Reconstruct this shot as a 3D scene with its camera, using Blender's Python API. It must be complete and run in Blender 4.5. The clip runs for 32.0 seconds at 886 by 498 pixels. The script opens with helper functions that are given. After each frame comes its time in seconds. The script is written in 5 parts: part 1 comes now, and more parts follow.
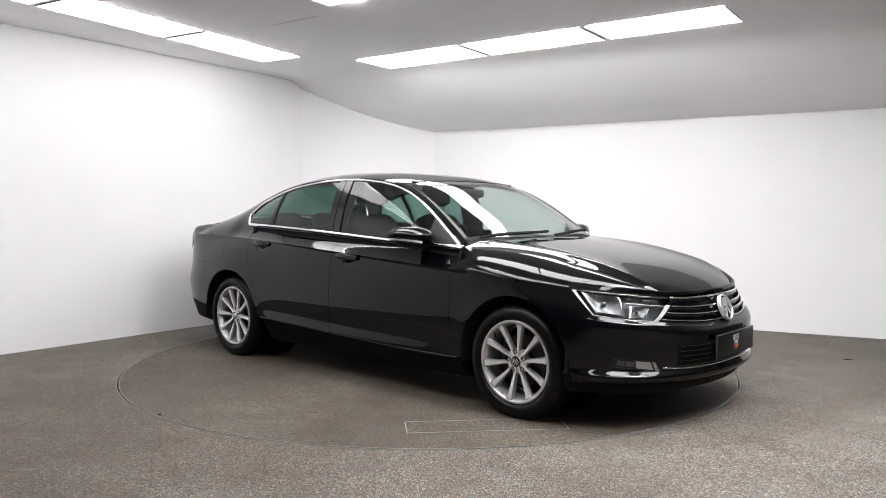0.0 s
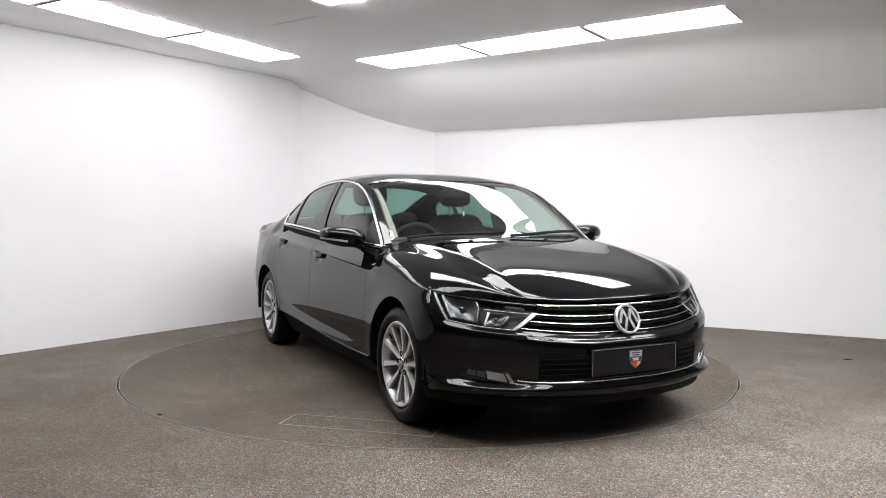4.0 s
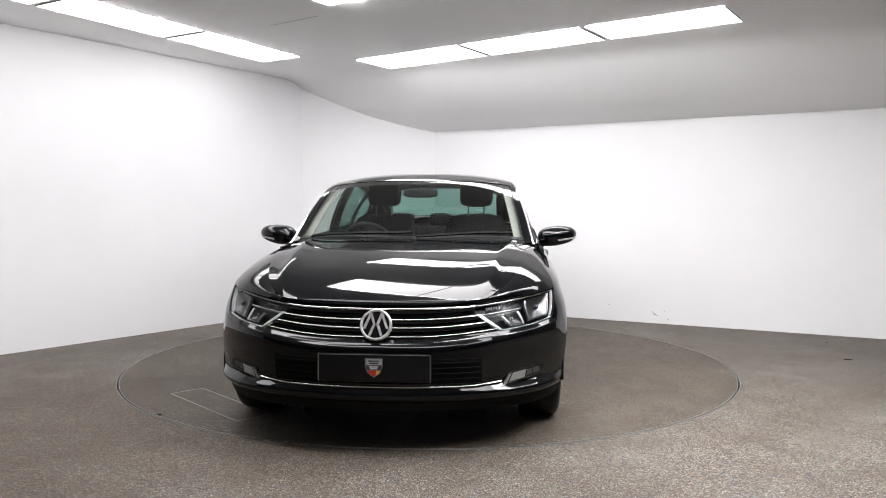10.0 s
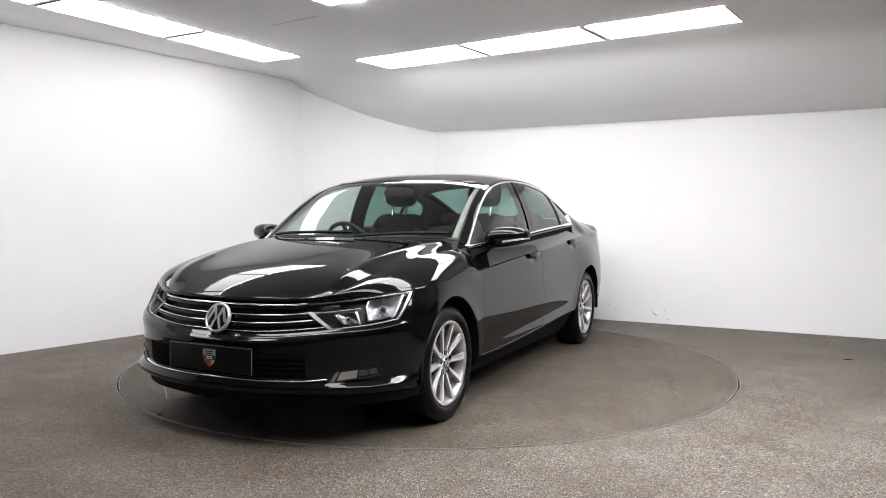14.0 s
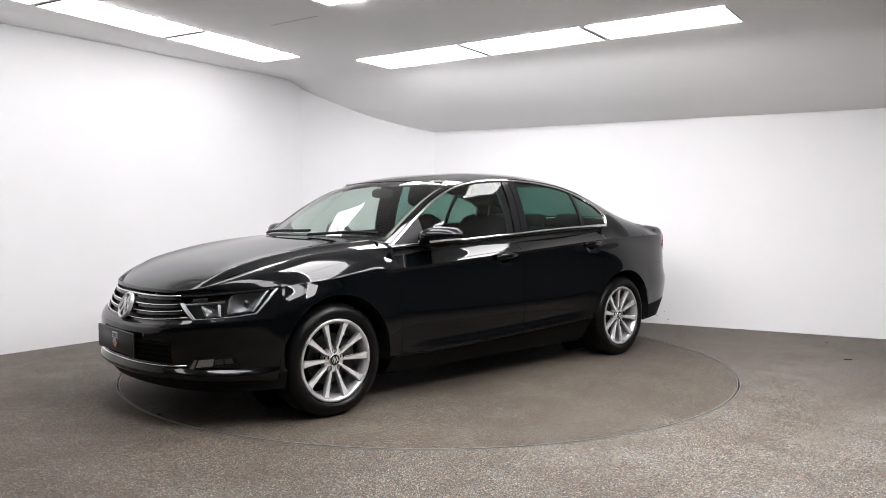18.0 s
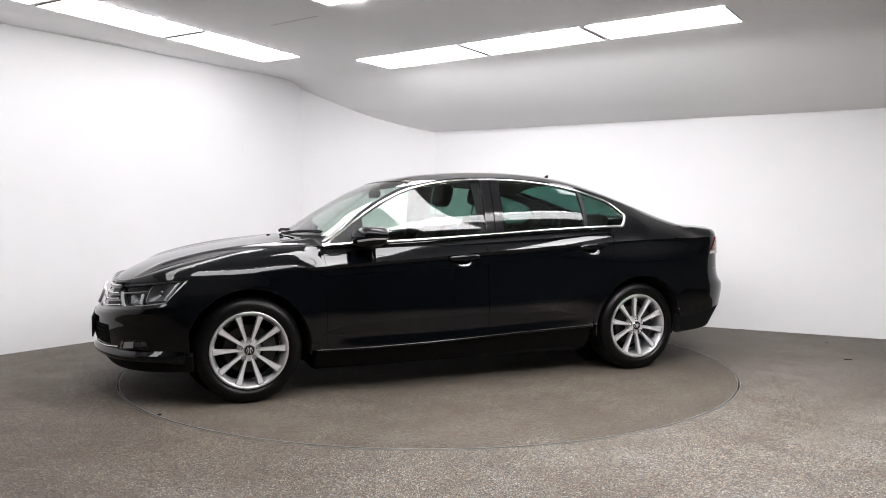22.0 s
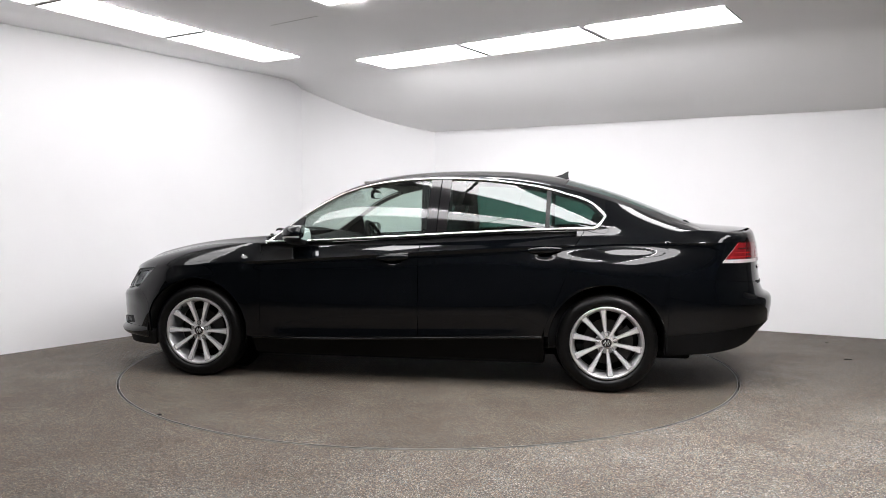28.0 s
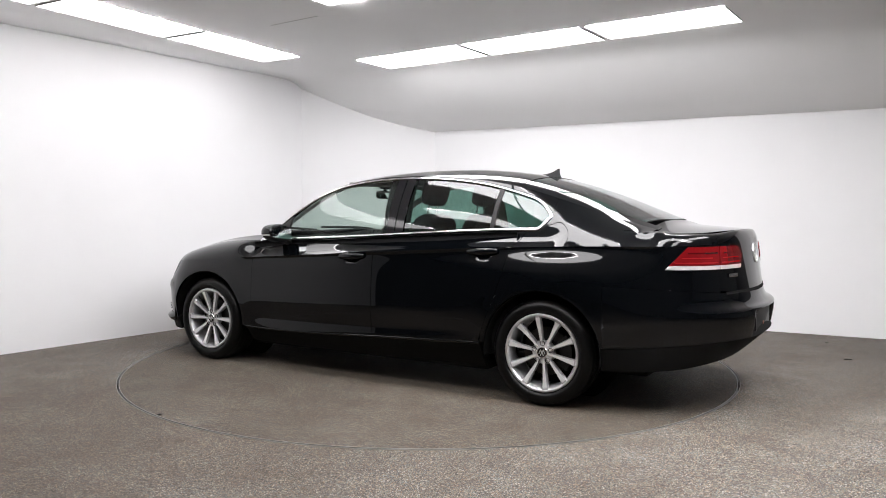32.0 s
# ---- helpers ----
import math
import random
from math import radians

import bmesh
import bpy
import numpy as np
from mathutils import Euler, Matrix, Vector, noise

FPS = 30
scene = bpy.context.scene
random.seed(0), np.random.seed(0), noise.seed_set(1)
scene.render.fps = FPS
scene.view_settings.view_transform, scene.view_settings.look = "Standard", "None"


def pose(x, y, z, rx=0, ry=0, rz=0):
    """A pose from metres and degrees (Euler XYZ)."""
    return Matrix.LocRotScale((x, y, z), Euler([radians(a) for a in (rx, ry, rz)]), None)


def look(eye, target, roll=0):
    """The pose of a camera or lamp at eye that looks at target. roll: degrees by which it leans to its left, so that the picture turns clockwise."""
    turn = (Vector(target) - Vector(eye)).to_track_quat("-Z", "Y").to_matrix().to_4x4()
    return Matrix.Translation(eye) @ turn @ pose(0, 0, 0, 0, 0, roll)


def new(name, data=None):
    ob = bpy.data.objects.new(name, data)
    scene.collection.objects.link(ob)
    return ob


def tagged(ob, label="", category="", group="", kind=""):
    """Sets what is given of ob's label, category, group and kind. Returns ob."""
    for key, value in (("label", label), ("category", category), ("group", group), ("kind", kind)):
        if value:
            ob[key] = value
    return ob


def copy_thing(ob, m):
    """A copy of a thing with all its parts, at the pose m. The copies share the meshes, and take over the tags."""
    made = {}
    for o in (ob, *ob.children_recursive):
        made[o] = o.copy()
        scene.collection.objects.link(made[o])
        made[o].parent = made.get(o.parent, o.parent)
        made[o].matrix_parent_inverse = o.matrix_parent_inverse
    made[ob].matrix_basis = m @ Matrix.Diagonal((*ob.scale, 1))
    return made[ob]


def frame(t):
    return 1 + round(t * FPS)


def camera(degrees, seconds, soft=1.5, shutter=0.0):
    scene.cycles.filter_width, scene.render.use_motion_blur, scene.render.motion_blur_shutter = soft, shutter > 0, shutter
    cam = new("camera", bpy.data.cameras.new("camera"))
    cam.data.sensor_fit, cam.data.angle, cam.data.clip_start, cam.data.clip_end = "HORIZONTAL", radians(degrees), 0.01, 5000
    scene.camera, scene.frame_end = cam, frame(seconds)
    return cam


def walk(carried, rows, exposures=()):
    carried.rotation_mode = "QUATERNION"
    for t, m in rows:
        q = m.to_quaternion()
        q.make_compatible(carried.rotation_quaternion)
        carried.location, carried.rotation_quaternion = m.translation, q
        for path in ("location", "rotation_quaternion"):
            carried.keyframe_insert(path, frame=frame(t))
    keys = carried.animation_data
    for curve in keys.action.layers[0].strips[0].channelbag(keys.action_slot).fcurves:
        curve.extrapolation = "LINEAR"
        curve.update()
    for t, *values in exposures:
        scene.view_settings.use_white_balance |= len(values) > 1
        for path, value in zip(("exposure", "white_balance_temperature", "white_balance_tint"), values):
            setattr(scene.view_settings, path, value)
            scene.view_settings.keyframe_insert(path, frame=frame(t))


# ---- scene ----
# ---------------------------------------------------------------- camera
cam = camera(60.47, 32.0, soft=0.9)
EYE = Vector((0.0, -5.868, 1.1475))
PAN, TILT = radians(0.931), radians(-2.762)
AIM = Vector((math.sin(PAN) * math.cos(TILT), math.cos(PAN) * math.cos(TILT), math.sin(TILT)))
STAND = look(EYE, EYE + AIM * 6, 0.162)
walk(cam, [(0.0, STAND), (32.0, STAND)], [(0.0, 0.0, 6500, 10), (32.0, 0.0, 6500, 10)])

# the turning of the table: degrees at 0 s and degrees a second
TURN_START, TURN_SPEED = -47.08, 5.2746
CAR_AHEAD, CAR_LEFT = 0.094, -0.0285   # the middle of the wheelbase from the pivot

# ---------------------------------------------------------------- world
world = bpy.data.worlds.new("studio_world")
world.use_nodes = True
world.node_tree.nodes["Background"].inputs[0].default_value = (0.9, 0.95, 1.0, 1)
world.node_tree.nodes["Background"].inputs[1].default_value = 0.02
scene.world = world
PANEL_GLOW, LEFT_GLOW, FOURTH_GLOW, MIDDLE_GLOW, FRONT_GLOW, EDGE_GLOW, RIM_GLOW = 11.4, 5.4, 10.6, 14.4, 9.5, 58.0, 225.0
# ---------------------------------------------------------------- materials


def mat(name, color=(0.5, 0.5, 0.5), rough=0.5, metal=0.0, coat=0.0, emit=0.0, spec=0.5):
    m = bpy.data.materials.new(name)
    m.use_nodes = True
    b = m.node_tree.nodes["Principled BSDF"]
    b.inputs["Base Color"].default_value = (*color, 1)
    b.inputs["Roughness"].default_value = rough
    b.inputs["Metallic"].default_value = metal
    b.inputs["Coat Weight"].default_value = coat
    b.inputs["Coat Roughness"].default_value = 0.02
    b.inputs["Specular IOR Level"].default_value = spec
    if emit:
        b.inputs["Emission Color"].default_value = (1.0, 0.98, 0.995, 1)
        b.inputs["Emission Strength"].default_value = emit
    return m


def nodes_of(m):
    t = m.node_tree
    return t, t.nodes, t.links, t.nodes["Principled BSDF"]


def ramp(nodes, stops):
    r = nodes.new("ShaderNodeValToRGB")
    e = r.color_ramp.elements
    while len(e) < len(stops):
        e.new(0.5)
    for k, (pos, c) in zip(e, stops):
        k.position, k.color = pos, (*c, 1)
    return r


def tex(nodes, links, kind, scale, coord="Object", **kw):
    c = nodes.new("ShaderNodeTexCoord")
    n = nodes.new(kind)
    links.new(c.outputs[coord], n.inputs["Vector"])
    n.inputs["Scale"].default_value = scale
    for k, v in kw.items():
        n.inputs[k].default_value = v
    return n


def mix_color(nodes, links, a, b, fac, mode="MIX"):
    """a, b, fac: sockets or values."""
    n = nodes.new("ShaderNodeMix")
    n.data_type, n.blend_type = "RGBA", mode
    for key, v in ((0, fac), (6, a), (7, b)):
        if hasattr(v, "is_linked"):
            links.new(v, n.inputs[key])
        else:
            n.inputs[key].default_value = v if key == 0 else (*v, 1)
    return n.outputs[2]


def relief(nodes, links, bsdf, height, strength, distance):
    b = nodes.new("ShaderNodeBump")
    b.inputs["Strength"].default_value, b.inputs["Distance"].default_value = strength, distance
    links.new(height, b.inputs["Height"])
    links.new(b.outputs[0], bsdf.inputs["Normal"])


def gravel_material(name, darker):
    """Resin-bound gravel: grains of tan, grey and brown in a dark binder."""
    m = mat(name, rough=0.75)
    t, n, l, b = nodes_of(m)
    grain = tex(n, l, "ShaderNodeTexVoronoi", 235)
    pick = n.new("ShaderNodeSeparateColor")
    l.new(grain.outputs["Color"], pick.inputs[0])
    tone = ramp(n, [(0.0, (0.018, 0.015, 0.013)), (0.25, (0.07, 0.058, 0.048)), (0.42, (0.125, 0.104, 0.086)), (0.52, (0.105, 0.125, 0.142)), (0.64, (0.2, 0.165, 0.125)),
                    (0.74, (0.30, 0.262, 0.21)), (0.82, (0.27, 0.155, 0.085)), (0.88, (0.18, 0.235, 0.275)), (0.94, (0.40, 0.385, 0.35)), (1.0, (0.56, 0.545, 0.52))])
    l.new(pick.outputs[0], tone.inputs[0])
    coarse = tex(n, l, "ShaderNodeTexNoise", 170, Detail=3, Roughness=0.75)
    shade = ramp(n, [(0.3, (0.76, 0.76, 0.76)), (0.7, (1.2, 1.2, 1.2))])
    l.new(coarse.outputs[0], shade.inputs[0])
    c = mix_color(n, l, tone.outputs[0], shade.outputs[0], 1.0, "MULTIPLY")
    wide = tex(n, l, "ShaderNodeTexNoise", 1.1, Detail=3, Roughness=0.55)
    wear = ramp(n, [(0.3, (0.58, 0.545, 0.51)), (0.7, (0.85, 0.85, 0.85))])
    l.new(wide.outputs[0], wear.inputs[0])
    c = mix_color(n, l, c, wear.outputs[0], 1.0, "MULTIPLY")
    mid = tex(n, l, "ShaderNodeTexNoise", 4.5, Detail=4, Roughness=0.65)
    patchy = ramp(n, [(0.35, (0.89, 0.84, 0.775)), (0.65, (1.05, 1.065, 1.06))])
    l.new(mid.outputs[0], patchy.inputs[0])
    c = mix_color(n, l, c, patchy.outputs[0], 1.0, "MULTIPLY")
    if darker:
        c = dark_patch(n, l, c)
    else:
        # the platter is more trodden and browner than the floor round it
        soil = tex(n, l, "ShaderNodeTexNoise", 0.7, Detail=3, Roughness=0.5)
        soiled = ramp(n, [(0.38, (0.60, 0.56, 0.51)), (0.62, (0.80, 0.765, 0.715))])
        l.new(soil.outputs[0], soiled.inputs[0])
        c = mix_color(n, l, c, soiled.outputs[0], 1.0, "MULTIPLY")
    l.new(c, b.inputs["Base Color"])
    edge = tex(n, l, "ShaderNodeTexVoronoi", 235)
    relief(n, l, b, edge.outputs["Distance"], 0.55, 0.003)
    return m


def dark_patch(n, l, c):
    """A soft-edged darker, browner patch of floor beside the white wall."""
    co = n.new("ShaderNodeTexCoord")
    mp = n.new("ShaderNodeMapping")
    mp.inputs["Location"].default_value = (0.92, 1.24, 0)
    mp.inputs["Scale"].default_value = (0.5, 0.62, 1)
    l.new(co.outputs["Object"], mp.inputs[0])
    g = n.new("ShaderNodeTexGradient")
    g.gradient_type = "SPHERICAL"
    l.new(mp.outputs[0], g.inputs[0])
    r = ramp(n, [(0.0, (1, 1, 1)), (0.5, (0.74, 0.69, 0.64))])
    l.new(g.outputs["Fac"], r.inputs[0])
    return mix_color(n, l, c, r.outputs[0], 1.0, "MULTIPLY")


def plaster_material(name, color, rough, scale_soil=0.6, soil=0.96):
    m = mat(name, color, rough, spec=0.3)
    t, n, l, b = nodes_of(m)
    wide = tex(n, l, "ShaderNodeTexNoise", scale_soil, Detail=4, Roughness=0.6)
    low = tuple(v * soil for v in color)
    r = ramp(n, [(0.35, low), (0.65, color)])
    l.new(wide.outputs[0], r.inputs[0])
    l.new(r.outputs[0], b.inputs["Base Color"])
    fine = tex(n, l, "ShaderNodeTexNoise", 160, Detail=2)
    relief(n, l, b, fine.outputs[0], 0.08, 0.002)
    return m


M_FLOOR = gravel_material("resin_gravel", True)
M_TABLE = gravel_material("resin_gravel_table", False)
M_WALL = plaster_material("white_paint", (0.9, 0.9, 0.91), 0.6)
M_CEIL = plaster_material("ceiling_paint", (0.95, 0.95, 0.95), 0.7)
M_DARK = plaster_material("dark_hall_paint", (0.14, 0.14, 0.14), 0.8)
M_HALL = plaster_material("hall_paint", (0.24, 0.24, 0.24), 0.8)
M_STEEL = mat("edging_steel", (0.27, 0.265, 0.255), 0.5, 0.3)
M_PIT = mat("pit_black", (0.01, 0.01, 0.01), 0.9)
M_PANEL = mat("diffuser", (0.9, 0.9, 0.9), 0.6, emit=PANEL_GLOW)
M_PANEL_MIDDLE = mat("middle_diffuser", (0.9, 0.9, 0.9), 0.6, emit=MIDDLE_GLOW)
M_PANEL_FRONT = mat("unseen_front_diffuser", (0.9, 0.9, 0.9), 0.6, emit=FRONT_GLOW)
# left row dimmed so that the wall close to it stays evenly lit
M_PANEL_LEFT = mat("dimmed_left_diffuser", (0.9, 0.9, 0.9), 0.6, emit=LEFT_GLOW)
M_PANEL_FOURTH = mat("unseen_fourth_diffuser", (0.9, 0.9, 0.9), 0.6, emit=FOURTH_GLOW)
# extra glow on the panel sides, added to lighten the ceiling; stronger on the last
M_EDGE_FILL = mat("added_edge_glow", (0.9, 0.9, 0.9), 0.6, emit=EDGE_GLOW)
M_RIM_FILL = mat("added_strong_edge_glow", (0.9, 0.9, 0.9), 0.6, emit=RIM_GLOW)
M_PANEL_FRAME = mat("panel_frame", (0.3, 0.3, 0.3), 0.5)
# ---------------------------------------------------------------- mesh helpers


def link_bm(name, bm, material, parent=None, label="", smooth=None):
    me = bpy.data.meshes.new(name)
    bm.normal_update()
    bm.to_mesh(me)
    bm.free()
    ob = new(name, me)
    for mt in (material if isinstance(material, (list, tuple)) else [material]):
        me.materials.append(mt)
    if smooth is not None:
        for p in me.polygons:
            p.use_smooth = True
        if smooth < 180:
            me.set_sharp_from_angle(angle=radians(smooth))
    if parent is not None:
        ob.parent = parent
    if label:
        ob["label"] = label
    return ob


def part(name, bm, material, parent, label="", smooth=35):
    """One mesh under a thing or under a part."""
    return link_bm(name, bm, material, parent, label, smooth)


def box(bm, lo, hi, bevel=0.0, m=None):
    v = bmesh.ops.create_cube(bm, size=1)["verts"]
    s = [hi[i] - lo[i] for i in range(3)]
    c = [(hi[i] + lo[i]) / 2 for i in range(3)]
    bmesh.ops.transform(bm, matrix=Matrix.LocRotScale(c, None, s), verts=v)
    if bevel:
        e = list({e for w in v for e in w.link_edges})
        r = bmesh.ops.bevel(bm, geom=e, offset=bevel, segments=2, affect="EDGES", profile=0.5)
        v = list({w for f in r["faces"] for w in f.verts} | {w for w in v if w.is_valid})
    if m is not None:
        bmesh.ops.transform(bm, matrix=m, verts=v)
    return v


def prism(bm, corners, z0, z1):
    """An upright prism over a plan polygon (anticlockwise)."""
    a = [bm.verts.new((x, y, z0)) for x, y in corners]
    b = [bm.verts.new((x, y, z1)) for x, y in corners]
    n = len(a)
    bm.faces.new(a[::-1])
    bm.faces.new(b)
    for i in range(n):
        j = (i + 1) % n
        bm.faces.new((a[i], a[j], b[j], b[i]))


def grid_faces(bm, rows, close=False):
    """Faces between rows of points."""
    vs = [[bm.verts.new(p) for p in r] for r in rows]
    for a, b in zip(vs, vs[1:]):
        k = len(a)
        for i in range(k if close else k - 1):
            j = (i + 1) % k
            bm.faces.new((a[i], a[j], b[j], b[i]))
    return vs


# ---------------------------------------------------------------- the room
TABLE_R = 2.24
CEIL = 2.63
A_DIR = Vector((math.cos(radians(54.0)), math.sin(radians(54.0)), 0))
C_DIR = Vector((math.cos(radians(-28.75)), math.sin(radians(-28.75)), 0))
CORNER_AB = Vector((-1.477, 2.903, 0))
CORNER_BC = Vector((0.052, 3.217, 0))
A_END = CORNER_AB - A_DIR * 7.4
C_END = CORNER_BC + C_DIR * 5.6
THICK = 0.16


def wall(name, a, b, h, material, out):
    """An upright wall from a to b with its thickness on the side of out."""
    o = out.normalized() * THICK
    pts = [a, b, b + o, a + o]
    area = sum(p.x * q.y - q.x * p.y for p, q in zip(pts, pts[1:] + pts[:1]))
    if area < 0:
        pts.reverse()
    bm = bmesh.new()
    prism(bm, [(p.x, p.y) for p in pts], 0.0, h)
    return tagged(link_bm(name, bm, material), kind="structure")


OUT_A = Vector((-A_DIR.y, A_DIR.x, 0))
B_DIR = (CORNER_BC - CORNER_AB).normalized()
OUT_B = Vector((-B_DIR.y, B_DIR.x, 0))
OUT_C = Vector((-C_DIR.y, C_DIR.x, 0))
tagged(wall("wall_west", A_END, CORNER_AB, 2.75, M_WALL, OUT_A), "smooth white painted studio wall beside the turntable", "wall")
tagged(wall("wall_corner", CORNER_AB, CORNER_BC, 2.75, M_WALL, OUT_B), "white painted wall across the corner of the studio", "wall")
tagged(wall("wall_east", CORNER_BC, C_END, 2.75, M_WALL, OUT_C), "white painted studio wall with small scuffs near the floor", "wall")
# the dark hall behind the camera
S1, S2 = Vector((A_END.x - 2.2, -9.5, 0)), Vector((C_END.x + 3.2, -9.5, 0))
A_OUT, C_OUT = A_END + Vector((-2.2, 0, 0)), C_END + Vector((3.2, 0, 0))
tagged(wall("wall_hall_west", A_OUT, S1, 2.75, M_DARK, Vector((-1, 0, 0))), "grey painted wall of the hall", "wall")
tagged(wall("wall_hall_south", S1, S2, 2.75, M_DARK, Vector((0, -1, 0))), "grey painted wall of the hall", "wall")
tagged(wall("wall_hall_east", S2, C_OUT, 2.75, M_HALL, Vector((1, 0, 0))), "grey painted wall of the hall", "wall")
tagged(wall("wall_return_west", A_OUT, A_END, 2.75, M_DARK, Vector((0, 1, 0))), "grey painted wall of the hall", "wall")
tagged(wall("wall_return_east", C_END, C_OUT, 2.75, M_HALL, Vector((0, 1, 0))), "grey painted wall of the hall", "wall")


def floor_sheet():
    bm = bmesh.new()
    n = 160
    inner, outer = [], []
    for i in range(n):
        a = 2 * math.pi * i / n
        c, s = math.cos(a), math.sin(a)
        inner.append((c * (TABLE_R + 0.008), s * (TABLE_R + 0.008), 0))
        k = min(9.6 / max(abs(c), 1e-6), 9.6 / max(abs(s), 1e-6))
        outer.append((c * k, s * k, 0))
    low = [(x, y, -0.06) for x, y, _ in inner]
    grid_faces(bm, [outer, inner, low], close=True)
    bmesh.ops.recalc_face_normals(bm, faces=bm.faces)
    if sum(f.normal.z for f in bm.faces) < 0:
        bmesh.ops.reverse_faces(bm, faces=bm.faces)
    ob = link_bm("floor", bm, M_FLOOR)
    return tagged(ob, "brown-grey resin-bound gravel floor of the studio", "floor", kind="structure")


floor_sheet()


def ring(name, r0, r1, z0, z1, material, parent=None, label=""):
    bm = bmesh.new()
    n = 160
    rows = []
    for r, z in ((r0, z0), (r0, z1), (r1, z1), (r1, z0)):
        rows.append([(r * math.cos(2 * math.pi * i / n), r * math.sin(2 * math.pi * i / n), z) for i in range(n)])
    grid_faces(bm, rows + rows[:1], close=True)
    bmesh.ops.remove_doubles(bm, verts=bm.verts, dist=1e-5)
    bmesh.ops.recalc_face_normals(bm, faces=bm.faces)
    return link_bm(name, bm, material, parent, label, 40)


tagged(ring("floor_edging", TABLE_R + 0.0055, TABLE_R + 0.0085, -0.03, 0.002, M_STEEL), "thin steel edging ring round the turntable", "trim", kind="structure")
bm = bmesh.new()
bmesh.ops.create_circle(bm, cap_ends=True, segments=96, radius=TABLE_R + 0.1, matrix=pose(0, 0, -0.062))
tagged(link_bm("pit_floor", bm, M_PIT), "dark floor of the turntable pit", "floor", kind="structure")


def build_turntable():
    base = tagged(new("turntable"), "round gravel-topped turntable with thin steel edge", "turntable")
    bm = bmesh.new()
    bmesh.ops.create_cone(bm, cap_ends=True, segments=160, radius1=TABLE_R - 0.012, radius2=TABLE_R - 0.012, depth=0.05, matrix=pose(0, 0, -0.025))
    part("platter", bm, M_TABLE, base)
    ring("rim", TABLE_R - 0.0115, TABLE_R - 0.0075, -0.05, 0.002, M_STEEL, base, "thin steel rim")
    # hatch let into the platter: two long joints and an end joint, in bright metal
    bm = bmesh.new()
    a, b, w = Vector((-1.53, -1.24, 0)), Vector((-1.14, -1.60, 0)), 0.212
    d = (b - a).normalized()
    q = Vector((-d.y, d.x, 0)) * w
    far = a + d * 0.86
    for p, r in ((a, far), (a + q, far + q), (a, a + q), (far, far + q)):
        k = (r - p).normalized()
        s = Vector((-k.y, k.x, 0)) * 0.0027
        prism(bm, [((p - s).x, (p - s).y), ((r - s).x, (r - s).y), ((r + s).x, (r + s).y), ((p + s).x, (p + s).y)], -0.01, 0.002)
    # laid out as it lies nine seconds in, turned back to the start
    bmesh.ops.rotate(bm, verts=bm.verts, cent=(0, 0, 0), matrix=Matrix.Rotation(radians(9.0 * TURN_SPEED), 3, "Z"))
    part("hatch_edge", bm, M_STEEL, base, "pale metal edging of a hatch")
    return base


turntable = build_turntable()


def build_ceiling():
    """Flat, with a long soft sweep down to the east wall."""
    prof = [(-THICK, 2.07), (0, 2.1), (0.15, 2.135), (0.3, 2.18), (0.52, 2.268), (0.74, 2.385), (0.9, 2.482), (1.0, 2.543), (1.08, 2.585), (1.18, 2.615), (1.32, CEIL), (4, CEIL), (8, CEIL), (13, CEIL)]
    bm = bmesh.new()
    rows = []
    for d, z in prof:
        rows.append([tuple(CORNER_BC - OUT_C * d + C_DIR * e + Vector((0, 0, z))) for e in (-9, -5, -2, -1, 0, 1, 2, 3, 4, 6, 9)])
    grid_faces(bm, rows)
    for p, o in ((CORNER_AB + OUT_A * THICK, OUT_A), (CORNER_AB + OUT_B * THICK, OUT_B), (S1, Vector((0, -1, 0))), (S1, Vector((-1, 0, 0))), (S2, Vector((1, 0, 0)))):
        bmesh.ops.bisect_plane(bm, geom=bm.verts[:] + bm.edges[:] + bm.faces[:], plane_co=p, plane_no=o, clear_outer=True)
    bmesh.ops.recalc_face_normals(bm, faces=bm.faces)
    if sum(f.normal.z for f in bm.faces) > 0:
        bmesh.ops.reverse_faces(bm, faces=bm.faces)
    ob = link_bm("ceiling", bm, M_CEIL, smooth=180)
    mod = ob.modifiers.new("thickness", "SOLIDIFY")
    mod.thickness, mod.offset = 0.1, -1
    tagged(ob, "pale grey painted ceiling sweeping down to one wall", "ceiling", kind="structure")


build_ceiling()


def light_panel(w, d, glow, edge):
    """A shallow surface-mounted panel, its edge glow added to lighten the ceiling; its corner lies at the origin."""
    base = tagged(new("ceiling_light"), "flat white glowing rectangular ceiling light panel", "ceiling light", "ceiling light panels")
    bm = bmesh.new()
    t = 0.005
    for lo, hi in (((-t, -t, -0.001), (w + t, 0, 0.004)), ((-t, d, -0.001), (w + t, d + t, 0.004)), ((-t, 0, -DROP + 0.0005), (0, d, 0.004)), ((w, 0, -DROP + 0.0005), (w + t, d, 0.004))):
        box(bm, lo, hi)
    part("frame", bm, M_PANEL_FRAME, base, "thin grey metal frame")
    bm = bmesh.new()
    box(bm, (0.0005, 0.0005, -DROP), (w - 0.0005, d - 0.0005, 0.002))
    bm.normal_update()
    for f in bm.faces:
        f.material_index = 1 if abs(f.normal.y) > 0.5 else 0
    part("diffuser", bm, (glow, edge), base, "glowing white diffuser with an added edge glow that lightens the ceiling")
    return base


def panel_row(start, sizes, depth, gap, glow, edge):
    """Panels end to end along the row's x axis."""
    x = 0.0
    for w in sizes:
        light_panel(w, depth, glow, edge).matrix_basis = start @ pose(x, 0, 0)
        x += w + gap


